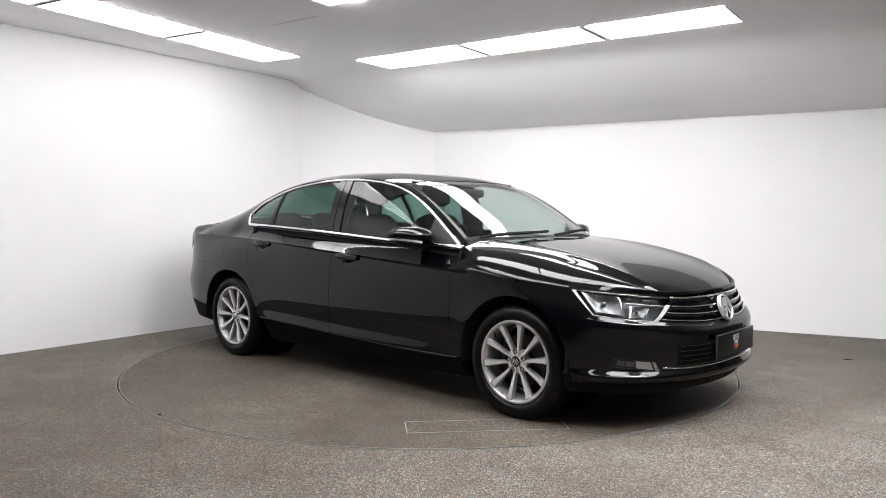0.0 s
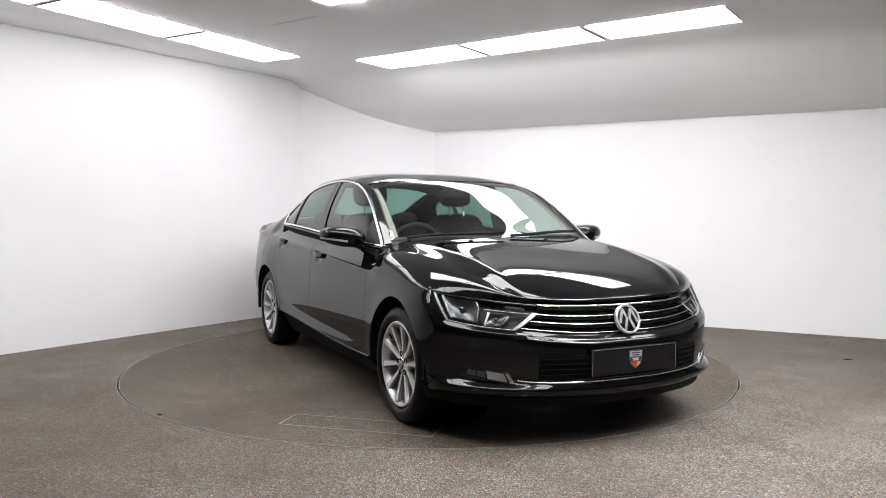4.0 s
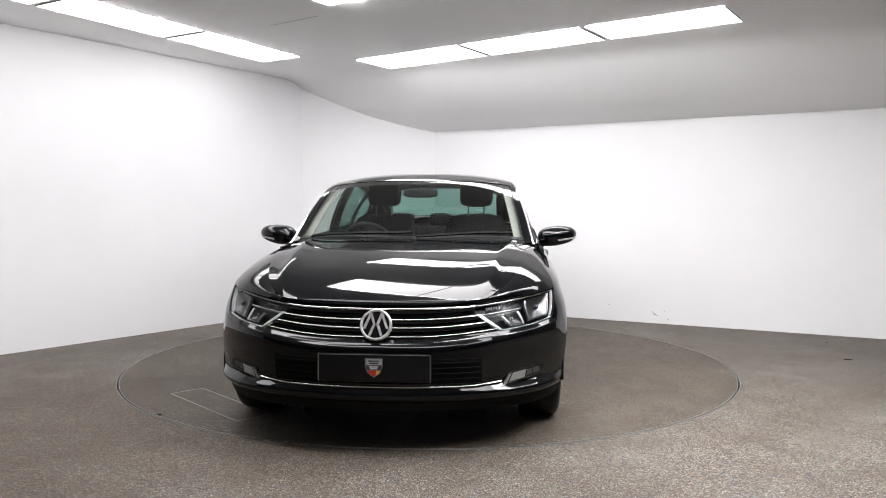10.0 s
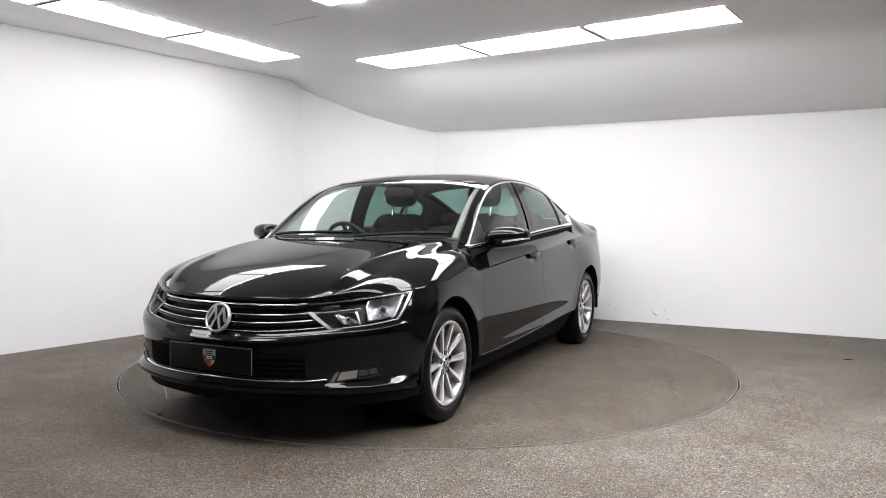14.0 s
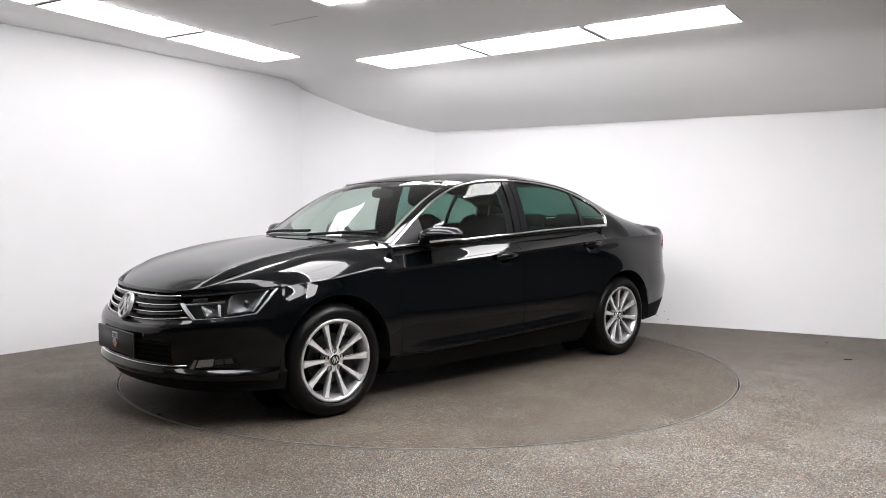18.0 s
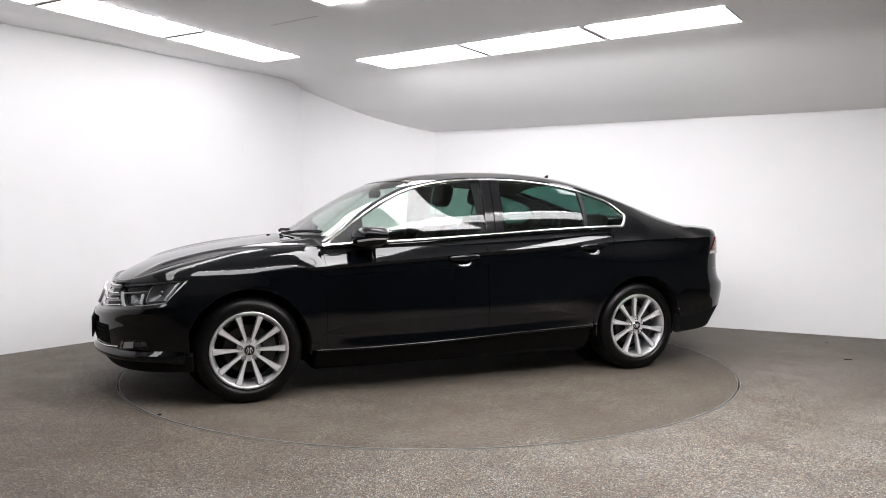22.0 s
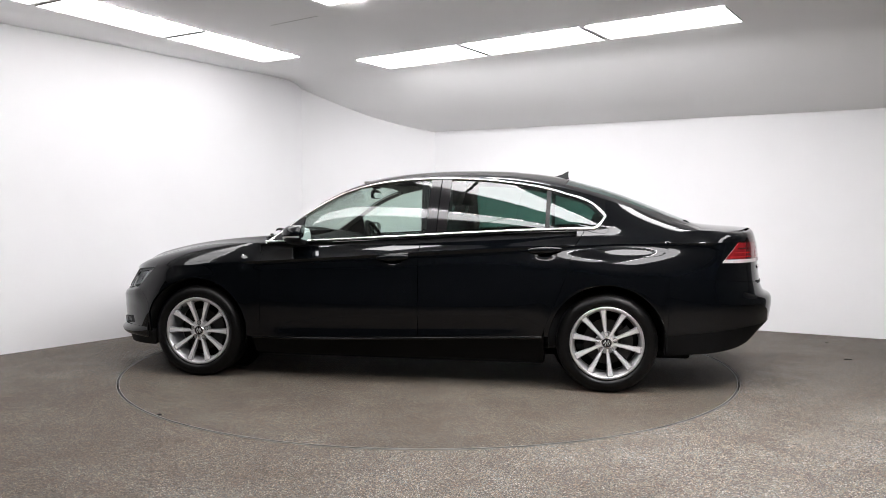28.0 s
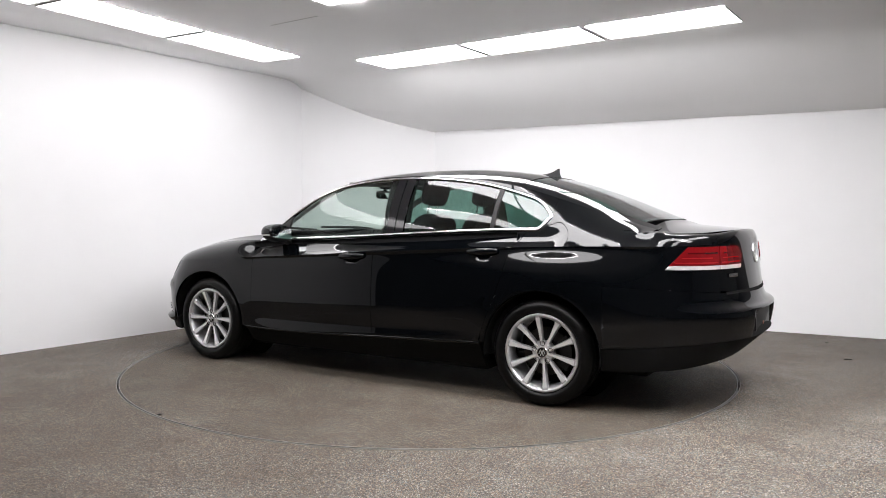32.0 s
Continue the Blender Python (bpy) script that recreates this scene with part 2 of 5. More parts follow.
ZL, DROP = CEIL - 0.002, 0.007
panel_row(pose(-0.776, 1.545, ZL, 0, 0, -35.6) @ pose(0, 0.10, 0), (1.166, 1.115, 1.07), 0.51, 0.055, M_PANEL, M_EDGE_FILL)
panel_row(pose(-0.727, -0.35, ZL, 0, 0, -35.6) @ pose(0, -0.6, 0), (1.165,) * 4, 0.6, 0.03, M_PANEL_MIDDLE, M_RIM_FILL)
# out of view at a guessed place, added to light the right side
panel_row(pose(2.78, -0.95, ZL, 0, 0, 238.7), (1.165,) * 3, 0.6, 0.03, M_PANEL_FOURTH, M_RIM_FILL)
panel_row(pose(-1.196, 1.455, ZL, 0, 0, 239.3) @ pose(0, -0.538, 0), (1.158, 1.11, 1.09, 1.10), 0.465, 0.055, M_PANEL_LEFT, M_EDGE_FILL)
# out of view, added for reflections below the shoulder line and light on the floor
panel_row(pose(-1.6, -1.56, ZL, 0, 0, -35.6) @ pose(-0.4, -0.6, 0), (1.13, 1.13, 1.13), 0.54, 0.03, M_PANEL_FRONT, M_RIM_FILL)


# ---------------------------------------------------------------- small marks of the room


def speck(name, x, y, r, sx, sy, turn, material, label, category):
    """A flat scrap or plug lying on the floor."""
    bm = bmesh.new()
    n = 12
    rnd = random.Random(int(abs(x * 1000)))
    ringv = [(r * sx * math.cos(2 * math.pi * i / n) * rnd.uniform(.75, 1.1), r * sy * math.sin(2 * math.pi * i / n) * rnd.uniform(.75, 1.1)) for i in range(n)]
    prism(bm, ringv, 0.0005, 0.006)
    o = link_bm(name, bm, material, None, "", 30)
    o.matrix_basis = pose(x, y, 0, 0, 0, turn)
    tagged(o, label, category)


M_SCRAP = mat("dry_leaf", (0.02, 0.014, 0.01), 0.8)
speck("floor_plug", -1.53, -1.60, 0.012, 1, 1, 0, M_PIT, "small black plug set in the gravel floor", "floor plug")
for x, y, s, turn in ((3.06, 1.52, 1.0, 10), (3.52, 0.78, 0.9, 40), (3.28, 0.0, 1.2, -15)):
    speck("leaf_scrap", x, y, 0.018, 1.5 * s, 0.5, turn, M_SCRAP, "small dark dry leaf scrap on the floor", "leaf scrap")


def wall_mark(along, z, w, h, turn):
    """A rubbed grey mark on the east wall."""
    bm = bmesh.new()
    p = CORNER_BC + C_DIR * along - OUT_C * 0.0012
    m = Matrix.Translation((p.x, p.y, z)) @ Matrix.Rotation(math.atan2(C_DIR.y, C_DIR.x), 4, "Z") @ pose(0, 0, 0, 0, turn, 0)
    box(bm, (-w / 2, -0.0008, -h / 2), (w / 2, 0.0008, h / 2), 0, m)
    o = tagged(link_bm("wall_scuff", bm, M_SCUFF), "small grey scuff mark on the white wall", "scuff mark", "scuff marks")
    return o


M_SCUFF = mat("scuff_grey", (0.42, 0.41, 0.4), 0.8)
for along, z, w, h, turn in ((2.60, 0.10, 0.045, 0.006, 35), (2.615, 0.085, 0.05, 0.005, 20), (2.585, 0.115, 0.03, 0.005, 60), (2.74, 0.05, 0.012, 0.012, 0), (2.70, 0.13, 0.01, 0.008, 0), (2.12, 0.17, 0.012, 0.008, 0)):
    wall_mark(along, z, w, h, turn)


def ceiling_joint(a, b, width=0.006):
    """A fine crack line in the ceiling paint."""
    a, b = Vector((*a, 0)), Vector((*b, 0))
    d = (b - a).normalized()
    n = Vector((-d.y, d.x, 0)) * width / 2
    bm = bmesh.new()
    prism(bm, [((a - n).x, (a - n).y), ((b - n).x, (b - n).y), ((b + n).x, (b + n).y), ((a + n).x, (a + n).y)], CEIL - 0.0015, CEIL + 0.001)
    tagged(link_bm("ceiling_trim", bm, M_SCUFF), "fine joint line in the ceiling", "trim", kind="structure")


ceiling_joint((-1.27, 0.28), (-0.86, -0.02))
ceiling_joint((1.69, 1.33), (2.62, 0.71), 0.004)
# ---------------------------------------------------------------- materials of the car


def paint_material():
    m = mat("black_paint", (0.0035, 0.0036, 0.0042), 0.06, spec=0.5)
    t, n, l, b = nodes_of(m)
    b.inputs["IOR"].default_value = 1.45
    dust = tex(n, l, "ShaderNodeTexNoise", 3.0, Detail=5, Roughness=0.6)
    r = n.new("ShaderNodeMapRange")
    r.inputs["To Min"].default_value, r.inputs["To Max"].default_value = 0.004, 0.022
    l.new(dust.outputs[0], r.inputs["Value"])
    l.new(r.outputs[0], b.inputs["Roughness"])
    flake = tex(n, l, "ShaderNodeTexNoise", 900, Detail=1)
    fr = ramp(n, [(0.4, (0.001, 0.0013, 0.0018)), (0.75, (0.0024, 0.0031, 0.0042))])
    l.new(flake.outputs[0], fr.inputs[0])
    l.new(fr.outputs[0], b.inputs["Base Color"])
    return m


def glass_material(name, tint, gloss=1.0, rough=0.0):
    """Thin glass: tinted see-through with a mirror on top that grows towards grazing angles."""
    m = bpy.data.materials.new(name)
    m.use_nodes = True
    n, l = m.node_tree.nodes, m.node_tree.links
    n.remove(n["Principled BSDF"])
    tr = n.new("ShaderNodeBsdfTransparent")
    tr.inputs[0].default_value = (*tint, 1)
    gl = n.new("ShaderNodeBsdfGlossy")
    gl.inputs["Roughness"].default_value = rough
    gl.inputs[0].default_value = (gloss, gloss, gloss, 1)
    lw = n.new("ShaderNodeLayerWeight")
    lw.inputs[0].default_value = 0.5
    pw = n.new("ShaderNodeMath")
    pw.operation = "POWER"
    pw.inputs[1].default_value = 5
    l.new(lw.outputs["Facing"], pw.inputs[0])
    f = n.new("ShaderNodeMath")
    f.operation = "MULTIPLY_ADD"
    f.inputs[1].default_value, f.inputs[2].default_value = 0.92, 0.055
    l.new(pw.outputs[0], f.inputs[0])
    mx = n.new("ShaderNodeMixShader")
    l.new(f.outputs[0], mx.inputs[0])
    l.new(tr.outputs[0], mx.inputs[1])
    l.new(gl.outputs[0], mx.inputs[2])
    l.new(mx.outputs[0], n["Material Output"].inputs[0])
    return m


def cloth_material(name, color):
    m = mat(name, color, 0.9, spec=0.2)
    t, n, l, b = nodes_of(m)
    w = tex(n, l, "ShaderNodeTexNoise", 260, Detail=2)
    r = ramp(n, [(0.3, tuple(c * 0.6 for c in color)), (0.7, tuple(c * 1.4 for c in color))])
    l.new(w.outputs[0], r.inputs[0])
    l.new(r.outputs[0], b.inputs["Base Color"])
    relief(n, l, b, w.outputs[0], 0.3, 0.002)
    return m


def tyre_material():
    m = mat("tyre_rubber", (0.005, 0.005, 0.005), 0.36, spec=0.2)
    t, n, l, b = nodes_of(m)
    w = tex(n, l, "ShaderNodeTexNoise", 30, Detail=5)
    r = ramp(n, [(0.35, (0.002, 0.002, 0.002)), (0.75, (0.004, 0.004, 0.004))])
    l.new(w.outputs[0], r.inputs[0])
    l.new(r.outputs[0], b.inputs["Base Color"])
    return m


def alloy_material():
    m = mat("alloy_silver", (0.6, 0.6, 0.6), 0.33, 0.7)
    t, n, l, b = nodes_of(m)
    w = tex(n, l, "ShaderNodeTexNoise", 14, Detail=5)
    r = ramp(n, [(0.3, (0.56, 0.56, 0.57)), (0.7, (0.65, 0.65, 0.66))])
    l.new(w.outputs[0], r.inputs[0])
    l.new(r.outputs[0], b.inputs["Base Color"])
    return m


def worn_metal(name, color, rough):
    m = mat(name, color, rough, 1.0)
    t, n, l, b = nodes_of(m)
    w = tex(n, l, "ShaderNodeTexNoise", 55, Detail=4)
    r = ramp(n, [(0.3, tuple(c * 0.8 for c in color)), (0.7, color)])
    l.new(w.outputs[0], r.inputs[0])
    l.new(r.outputs[0], b.inputs["Base Color"])
    return m


M_PAINT = paint_material()
M_CHROME = mat("chrome", (0.86, 0.86, 0.87), 0.09, 1.0)
M_SATIN = mat("satin_silver", (0.6, 0.6, 0.61), 0.26, 1.0)
M_TRIM = mat("black_trim", (0.008, 0.008, 0.009), 0.5, spec=0.3)
M_GLOSS = mat("gloss_black", (0.006, 0.006, 0.007), 0.08)
M_RUBBER = mat("rubber_black", (0.006, 0.006, 0.006), 0.8, spec=0.15)
M_WELL = mat("wheel_well", (0.006, 0.006, 0.006), 0.9, spec=0.1)
M_TYRE = tyre_material()
M_ALLOY = alloy_material()
M_POLISHED = mat("turned_alloy", (0.86, 0.86, 0.87), 0.27, 0.4)
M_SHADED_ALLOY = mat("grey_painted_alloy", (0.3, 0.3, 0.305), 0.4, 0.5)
M_DISC = worn_metal("brake_disc_steel", (0.05, 0.048, 0.046), 0.5)
M_CALIPER = worn_metal("caliper_grey", (0.08, 0.08, 0.08), 0.6)
M_GLASS_F = glass_material("clear_green_glass", (0.76, 0.83, 0.80))
M_GLASS_S = glass_material("green_glass", (0.66, 0.76, 0.71))
M_GLASS_R = glass_material("dark_tinted_glass", (0.17, 0.31, 0.27))
M_GLASS_B = glass_material("tinted_back_glass", (0.24, 0.43, 0.385))
M_LENS = glass_material("clear_lens", (0.93, 0.95, 0.96), 0.1)
M_SEAT = cloth_material("seat_cloth", (0.016, 0.016, 0.018))
M_DASH = cloth_material("dash_plastic", (0.014, 0.014, 0.015))
M_HEADLINER = cloth_material("headliner", (0.3, 0.285, 0.265))
M_RED = mat("red_lens", (0.15, 0.004, 0.006), 0.08, coat=0.5)
M_RED_DARK = mat("deep_red_lens", (0.07, 0.002, 0.003), 0.08, coat=0.5)
M_RED_PALE = mat("pale_red_lens", (0.26, 0.012, 0.014), 0.1, coat=0.5)
M_WHITE_LENS = mat("white_lens", (0.5, 0.47, 0.47), 0.15)
M_REFLECTOR = mat("lamp_reflector", (0.13, 0.132, 0.135), 0.3, 0.9)
M_LAMP_FRAME = mat("lamp_chrome", (0.5, 0.5, 0.505), 0.28, 1.0)
M_LAMP_IN = mat("lamp_inside", (0.02, 0.02, 0.022), 0.35)
M_BADGE = mat("badge_silver", (0.8, 0.8, 0.81), 0.32, 0.75)
M_EDGE = mat("plate_edge_grey", (0.2, 0.2, 0.2), 0.4)
M_FOG = mat("fog_reflector_silver", (0.62, 0.62, 0.63), 0.35, 0.8)
M_LED = mat("lamp_light_guide", (0.72, 0.725, 0.73), 0.3, 0.3)
M_MIRROR = mat("mirror_glass", (0.8, 0.82, 0.83), 0.02, 1.0)
M_PLATE = mat("plate_black", (0.006, 0.006, 0.007), 0.35, spec=0.25)
M_PALE = mat("pale_plastic", (0.6, 0.6, 0.6), 0.4)
M_SHIELD_RED = mat("shield_red", (0.5, 0.03, 0.03), 0.4)
M_SHIELD_GOLD = mat("shield_gold", (0.65, 0.42, 0.06), 0.4)
M_SHIELD_GREY = mat("shield_grey", (0.42, 0.44, 0.47), 0.4)
M_SHIELD_NAVY = mat("shield_navy", (0.03, 0.035, 0.06), 0.4)
# ---------------------------------------------------------------- the car: its surface
# x ahead, y to its left, z up; the origin lies on the ground amid the wheelbase
import functools

AXLE, WHEEL_Z, ARCH_R = 1.3955, 0.318, 0.372


class Spline:
    """A smooth curve through points at given knots."""

    def __init__(self, knots, points):
        self.k = np.array(knots, float)
        self.p = np.array(points, float)
        if self.p.ndim == 1:
            self.p = self.p[:, None]
        n, h = len(self.k), np.diff(self.k)
        d = np.diff(self.p, axis=0) / h[:, None]
        # slopes for which the curve bends without a break
        a, b = np.zeros((n, n)), np.zeros_like(self.p)
        a[0, 0], a[0, 1], b[0] = 2, 1, 3 * d[0]
        a[-1, -1], a[-1, -2], b[-1] = 2, 1, 3 * d[-1]
        for i in range(1, n - 1):
            a[i, i - 1], a[i, i], a[i, i + 1] = h[i], 2 * (h[i] + h[i - 1]), h[i - 1]
            b[i] = 3 * (h[i] * d[i - 1] + h[i - 1] * d[i])
        self.m = np.linalg.solve(a, b)

    def __call__(self, t):
        i = int(np.clip(np.searchsorted(self.k, t) - 1, 0, len(self.k) - 2))
        h = self.k[i + 1] - self.k[i]
        u = (t - self.k[i]) / h
        a, b = u * u * (3 - 2 * u), u * u * (u - 2) + u
        c = u * u * (u - 1)
        return (1 - a) * self.p[i] + a * self.p[i + 1] + h * (b * self.m[i] + c * self.m[i + 1])


def curve_xz(pairs):
    """A height or width over x, given as pairs with x falling or rising."""
    pairs = sorted(pairs)
    s = Spline([a for a, _ in pairs], [b for _, b in pairs])
    return lambda x: float(s(x)[0])


# six rings round the body, from below upwards, each from the nose's middle along the left side to the tail's middle
RING_A = [(2.20, 0, .20), (2.17, .30, .20), (2.08, .58, .20), (1.93, .77, .205), (1.74, .868, .21), (1.40, .88, .21), (.93, .82, .175), (0, .81, .17),
          (-1.0, .815, .18), (-1.40, .87, .22), (-1.76, .86, .245), (-2.14, .765, .272), (-2.33, .52, .305), (-2.385, .30, .32), (-2.40, 0, .325)]
RING_B = [(2.255, 0, .275), (2.228, .30, .275), (2.118, .58, .285), (1.94, .79, .30), (1.745, .905, .31), (1.40, .915, .31), (.93, .908, .297), (0, .914, .315),
          (-1.0, .915, .352), (-1.40, .917, .362), (-1.76, .902, .378), (-2.19, .795, .418), (-2.425, .55, .436), (-2.502, .30, .44), (-2.522, 0, .44)]
RING_C = [(2.272, 0, .483), (2.247, .30, .484), (2.135, .58, .487), (1.958, .788, .49), (1.755, .916, .485), (1.40, .930, .50), (.93, .916, .50), (0, .923, .50),
          (-1.0, .925, .52), (-1.40, .928, .53), (-1.76, .917, .54), (-2.205, .803, .57), (-2.438, .557, .585), (-2.516, .30, .588), (-2.538, 0, .588)]
RING_D = [(2.226, 0, .548), (2.202, .30, .552), (2.103, .582, .578), (1.948, .775, .60), (1.755, .899, .635), (1.40, .922, .66), (.93, .909, .66), (0, .913, .68),
          (-1.0, .917, .70), (-1.40, .923, .715), (-1.76, .908, .71), (-2.18, .795, .695), (-2.375, .55, .675), (-2.448, .30, .665), (-2.474, 0, .66)]
RING_E = [(2.168, 0, .697), (2.145, .30, .70), (2.06, .52, .712), (1.905, .732, .738), (1.735, .857, .757), (1.40, .903, .783), (.93, .902, .813), (0, .902, .870),
          (-1.0, .890, .930), (-1.40, .868, .947), (-1.76, .853, .957), (-2.18, .780, .966), (-2.345, .55, .975), (-2.402, .30, .98), (-2.420, 0, .982)]
RING_F = [(2.145, 0, .713), (2.118, .30, .716), (2.05, .50, .724), (1.88, .622, .800), (1.68, .678, .858), (1.38, .735, .910), (.93, .797, .934), (0, .80, .978),
          (-1.0, .790, 1.032), (-1.40, .780, 1.044), (-1.76, .765, 1.046), (-2.15, .700, 1.030), (-2.31, .50, 1.034), (-2.362, .30, 1.046), (-2.38, 0, 1.048)]
RINGS = np.array([RING_A, RING_B, RING_C, RING_D, RING_E, RING_F])
KNOTS = np.concatenate([[0], np.cumsum(np.linalg.norm(np.diff(RINGS[2][:, :2], axis=0), axis=1))])


def ghosted(ring):
    """The ring with a mirrored station at either end, so that it crosses the middle squarely."""
    a, b = ring[1] * (1, -1, 1), ring[-2] * (1, -1, 1)
    return np.vstack([a, ring, b])


GHOST_K = np.concatenate([[-KNOTS[1]], KNOTS, [2 * KNOTS[-1] - KNOTS[-2]]])
SKIN = Spline(GHOST_K, np.stack([ghosted(r) for r in RINGS], 1).reshape(len(GHOST_K), -1))
S_END = float(KNOTS[-1])


def flare(x, y, z):
    """How far the wheel arches stand out."""
    f = 0.0
    for c in (AXLE, -AXLE):
        r = math.hypot(x - c, z - WHEEL_Z)
        f += 0.0045 * math.exp(-((r - ARCH_R) / 0.06) ** 2)
    return f


def crease(x):
    """How sharp the shoulder line is: it grows out of the front wing and dies in the tail lamp."""
    a, b = (1.13 - x) / 0.24, (x + 2.17) / 0.2
    a, b = max(0.0, min(1.0, a)), max(0.0, min(1.0, b))
    return a * a * (3 - 2 * a) * b * b * (3 - 2 * b)


def skin(s, v):
    """A point of the left side: s metres along the ring, v from 0 (below) to 5 (belt and shut lines)."""
    p = SKIN(s).reshape(6, 3)
    if v <= 1:
        q = p[0] + (p[1] - p[0]) * v
    elif v < 4:
        i = int(v)
        u = v - i
        m0 = (p[i + 1] - p[i - 1]) / 2 if i > 1 else (p[2] - p[1]) * 0.9
        m1 = (p[i + 2] - p[i]) / 2 if i < 3 else (p[4] - p[3]) * 1.05
        a = u * u * (3 - 2 * u)
        q = (1 - a) * p[i] + a * p[i + 1] + (u ** 3 - 2 * u * u + u) * m0 + (u ** 3 - u * u) * m1
    else:
        u = v - 4
        k = 4 * u * (1 - u) * (0.022 - 0.033 * crease(p[4][0]))
        q = p[4] + (p[5] - p[4]) * u + np.array((0, k * 0.85, k * 0.75))
    x, y, z = q
    if abs(x) < 1.85 and y > 0.6 and v < 4:
        y += flare(x, y, z)
    if 3 < v < 4 and -1.2 < x < 0.2:
        # dished in behind the door handles
        for hx, hz in ((0.0, 0.826), (-1.0, 0.880)):
            y -= 0.010 * math.exp(-((x - hx) / 0.052) ** 4 - ((z - hz) / 0.024) ** 2)
    if 2 < v < 3 and x > 1.78:
        # ledge of the front bumper under lamps and grille
        k = min(1.0, (v - 2) / 0.55) * min(1.0, (3 - v) / 0.16) * min(1.0, (x - 1.78) / 0.1)
        ny = min(1.0, (y / 0.93) ** 1.5)
        x, y = x + 0.012 * k * math.sqrt(1 - ny * ny), y + 0.012 * k * ny
    if 3 < v < 4 and y > 0.7:
        # undercut below the shoulder line
        u = (4 - v) / 0.13
        y -= 0.0085 * crease(x) * u * math.exp(1 - u)
    if abs(x) < 1.0 and 1 < v < 2:
        # the doors are hollow above the sill
        k = 1 - abs(x) ** 6
        u = v - 1
        y -= 0.010 * k * (u / 0.38 if u < 0.38 else 1 - (u - 0.38) / 0.62) ** 1.3
    if 2.3 < v < 4 and y > 0.7 and x < 0:
        y += 0.020 * math.sin(math.pi * ((v - 2.3) / 1.7) ** 1.9) * math.exp(-((x + 1.42) / 0.42) ** 2)
    return Vector((x, y, z))


@functools.lru_cache(maxsize=None)
def s_at_x(x, ring=2):
    lo, hi = 0.0, S_END
    for _ in range(40):
        mid = (lo + hi) / 2
        if SKIN(mid).reshape(6, 3)[ring][0] > x:
            lo = mid
        else:
            hi = mid
    return (lo + hi) / 2


@functools.lru_cache(maxsize=None)
def s_at_y(y, rear=False, ring=2):
    lo, hi = (S_END - 1.15, S_END) if rear else (0.0, 1.0)
    for _ in range(40):
        mid = (lo + hi) / 2
        if (SKIN(mid).reshape(6, 3)[ring][1] < y) != rear:
            lo = mid
        else:
            hi = mid
    return (lo + hi) / 2


def v_at_z(s, z, lo=0.0, hi=4.0):
    for _ in range(26):
        mid = (lo + hi) / 2
        if skin(s, mid).z < z:
            lo = mid
        else:
            hi = mid
    return (lo + hi) / 2


# the upper body: middle line, edge of the roof and pillars, and the top of the side windows
roof_mid = curve_xz([(1.10, .945), (.99, 1.003), (.787, 1.128), (.584, 1.247), (.381, 1.354), (.29, 1.385), (.17, 1.411), (-.03, 1.436), (-.23, 1.450), (-.44, 1.455),
                     (-.65, 1.452), (-.86, 1.437), (-1.07, 1.408), (-1.28, 1.358), (-1.49, 1.292), (-1.70, 1.212), (-1.92, 1.121), (-2.02, 1.082)])
dlo_top = curve_xz([(.93, .925), (.83, .998), (.715, 1.083), (.56, 1.187), (.37, 1.283), (.176, 1.338), (-.02, 1.365), (-.21, 1.376), (-.41, 1.376), (-.60, 1.366),
                    (-.80, 1.344), (-1.0, 1.307), (-1.2, 1.250), (-1.32, 1.192), (-1.385, 1.125)])
edge_z = curve_xz([(1.10, .90), (.93, .942), (.83, 1.013), (.715, 1.098), (.56, 1.202), (.37, 1.298), (.176, 1.353), (-.02, 1.380), (-.21, 1.391), (-.41, 1.392), (-.60, 1.384),
                   (-.80, 1.366), (-1.0, 1.336), (-1.2, 1.291), (-1.4, 1.232), (-1.6, 1.166), (-1.8, 1.104), (-2.02, 1.045)])
edge_y = curve_xz([(1.10, .80), (.93, .775), (.83, .755), (.715, .735), (.56, .706), (.37, .678), (.176, .657), (-.02, .643), (-.21, .634), (-.41, .63), (-.60, .629),
                   (-.80, .628), (-1.0, .624), (-1.2, .614), (-1.4, .606), (-1.6, .604), (-1.8, .604), (-2.02, .604)])


@functools.lru_cache(maxsize=None)
def belt(x):
    return skin(s_at_x(x, 5), 5.0)


def cant(x):
    return Vector((x, edge_y(x), edge_z(x)))


def side(x, z):
    """A point of the upper side between the belt and the roof's edge."""
    a, b = belt(x), cant(x)
    w = (z - a.z) / max(b.z - a.z, 1e-4)
    w = max(-0.2, min(1.2, w))
    return Vector((x, a.y + (b.y - a.y) * w + 0.022 * 4 * w * (1 - w) * min(1.0, (b.z - a.z) / 0.3), z))


def canopy(x, q):
    """A point of the windscreen, roof or rear window: q runs from -1 to 1 across."""
    ze, zc = edge_z(x), roof_mid(x)
    return Vector((x, q * edge_y(x), ze + (zc - ze) * (1 - abs(q) ** 2.9)))


# ---------------------------------------------------------------- the car: panels


def lerp(a, b, t):
    return a + (b - a) * t


def normals_of(rows):
    out = []
    for j, r in enumerate(rows):
        line = []
        for i, p in enumerate(r):
            a = rows[j][min(i + 1, len(r) - 1)] - rows[j][max(i - 1, 0)]
            b = rows[min(j + 1, len(rows) - 1)][i] - rows[max(j - 1, 0)][i]
            n = a.cross(b)
            line.append(n.normalized() if n.length > 1e-12 else Vector((0, 0, 1)))
        out.append(line)
    return out


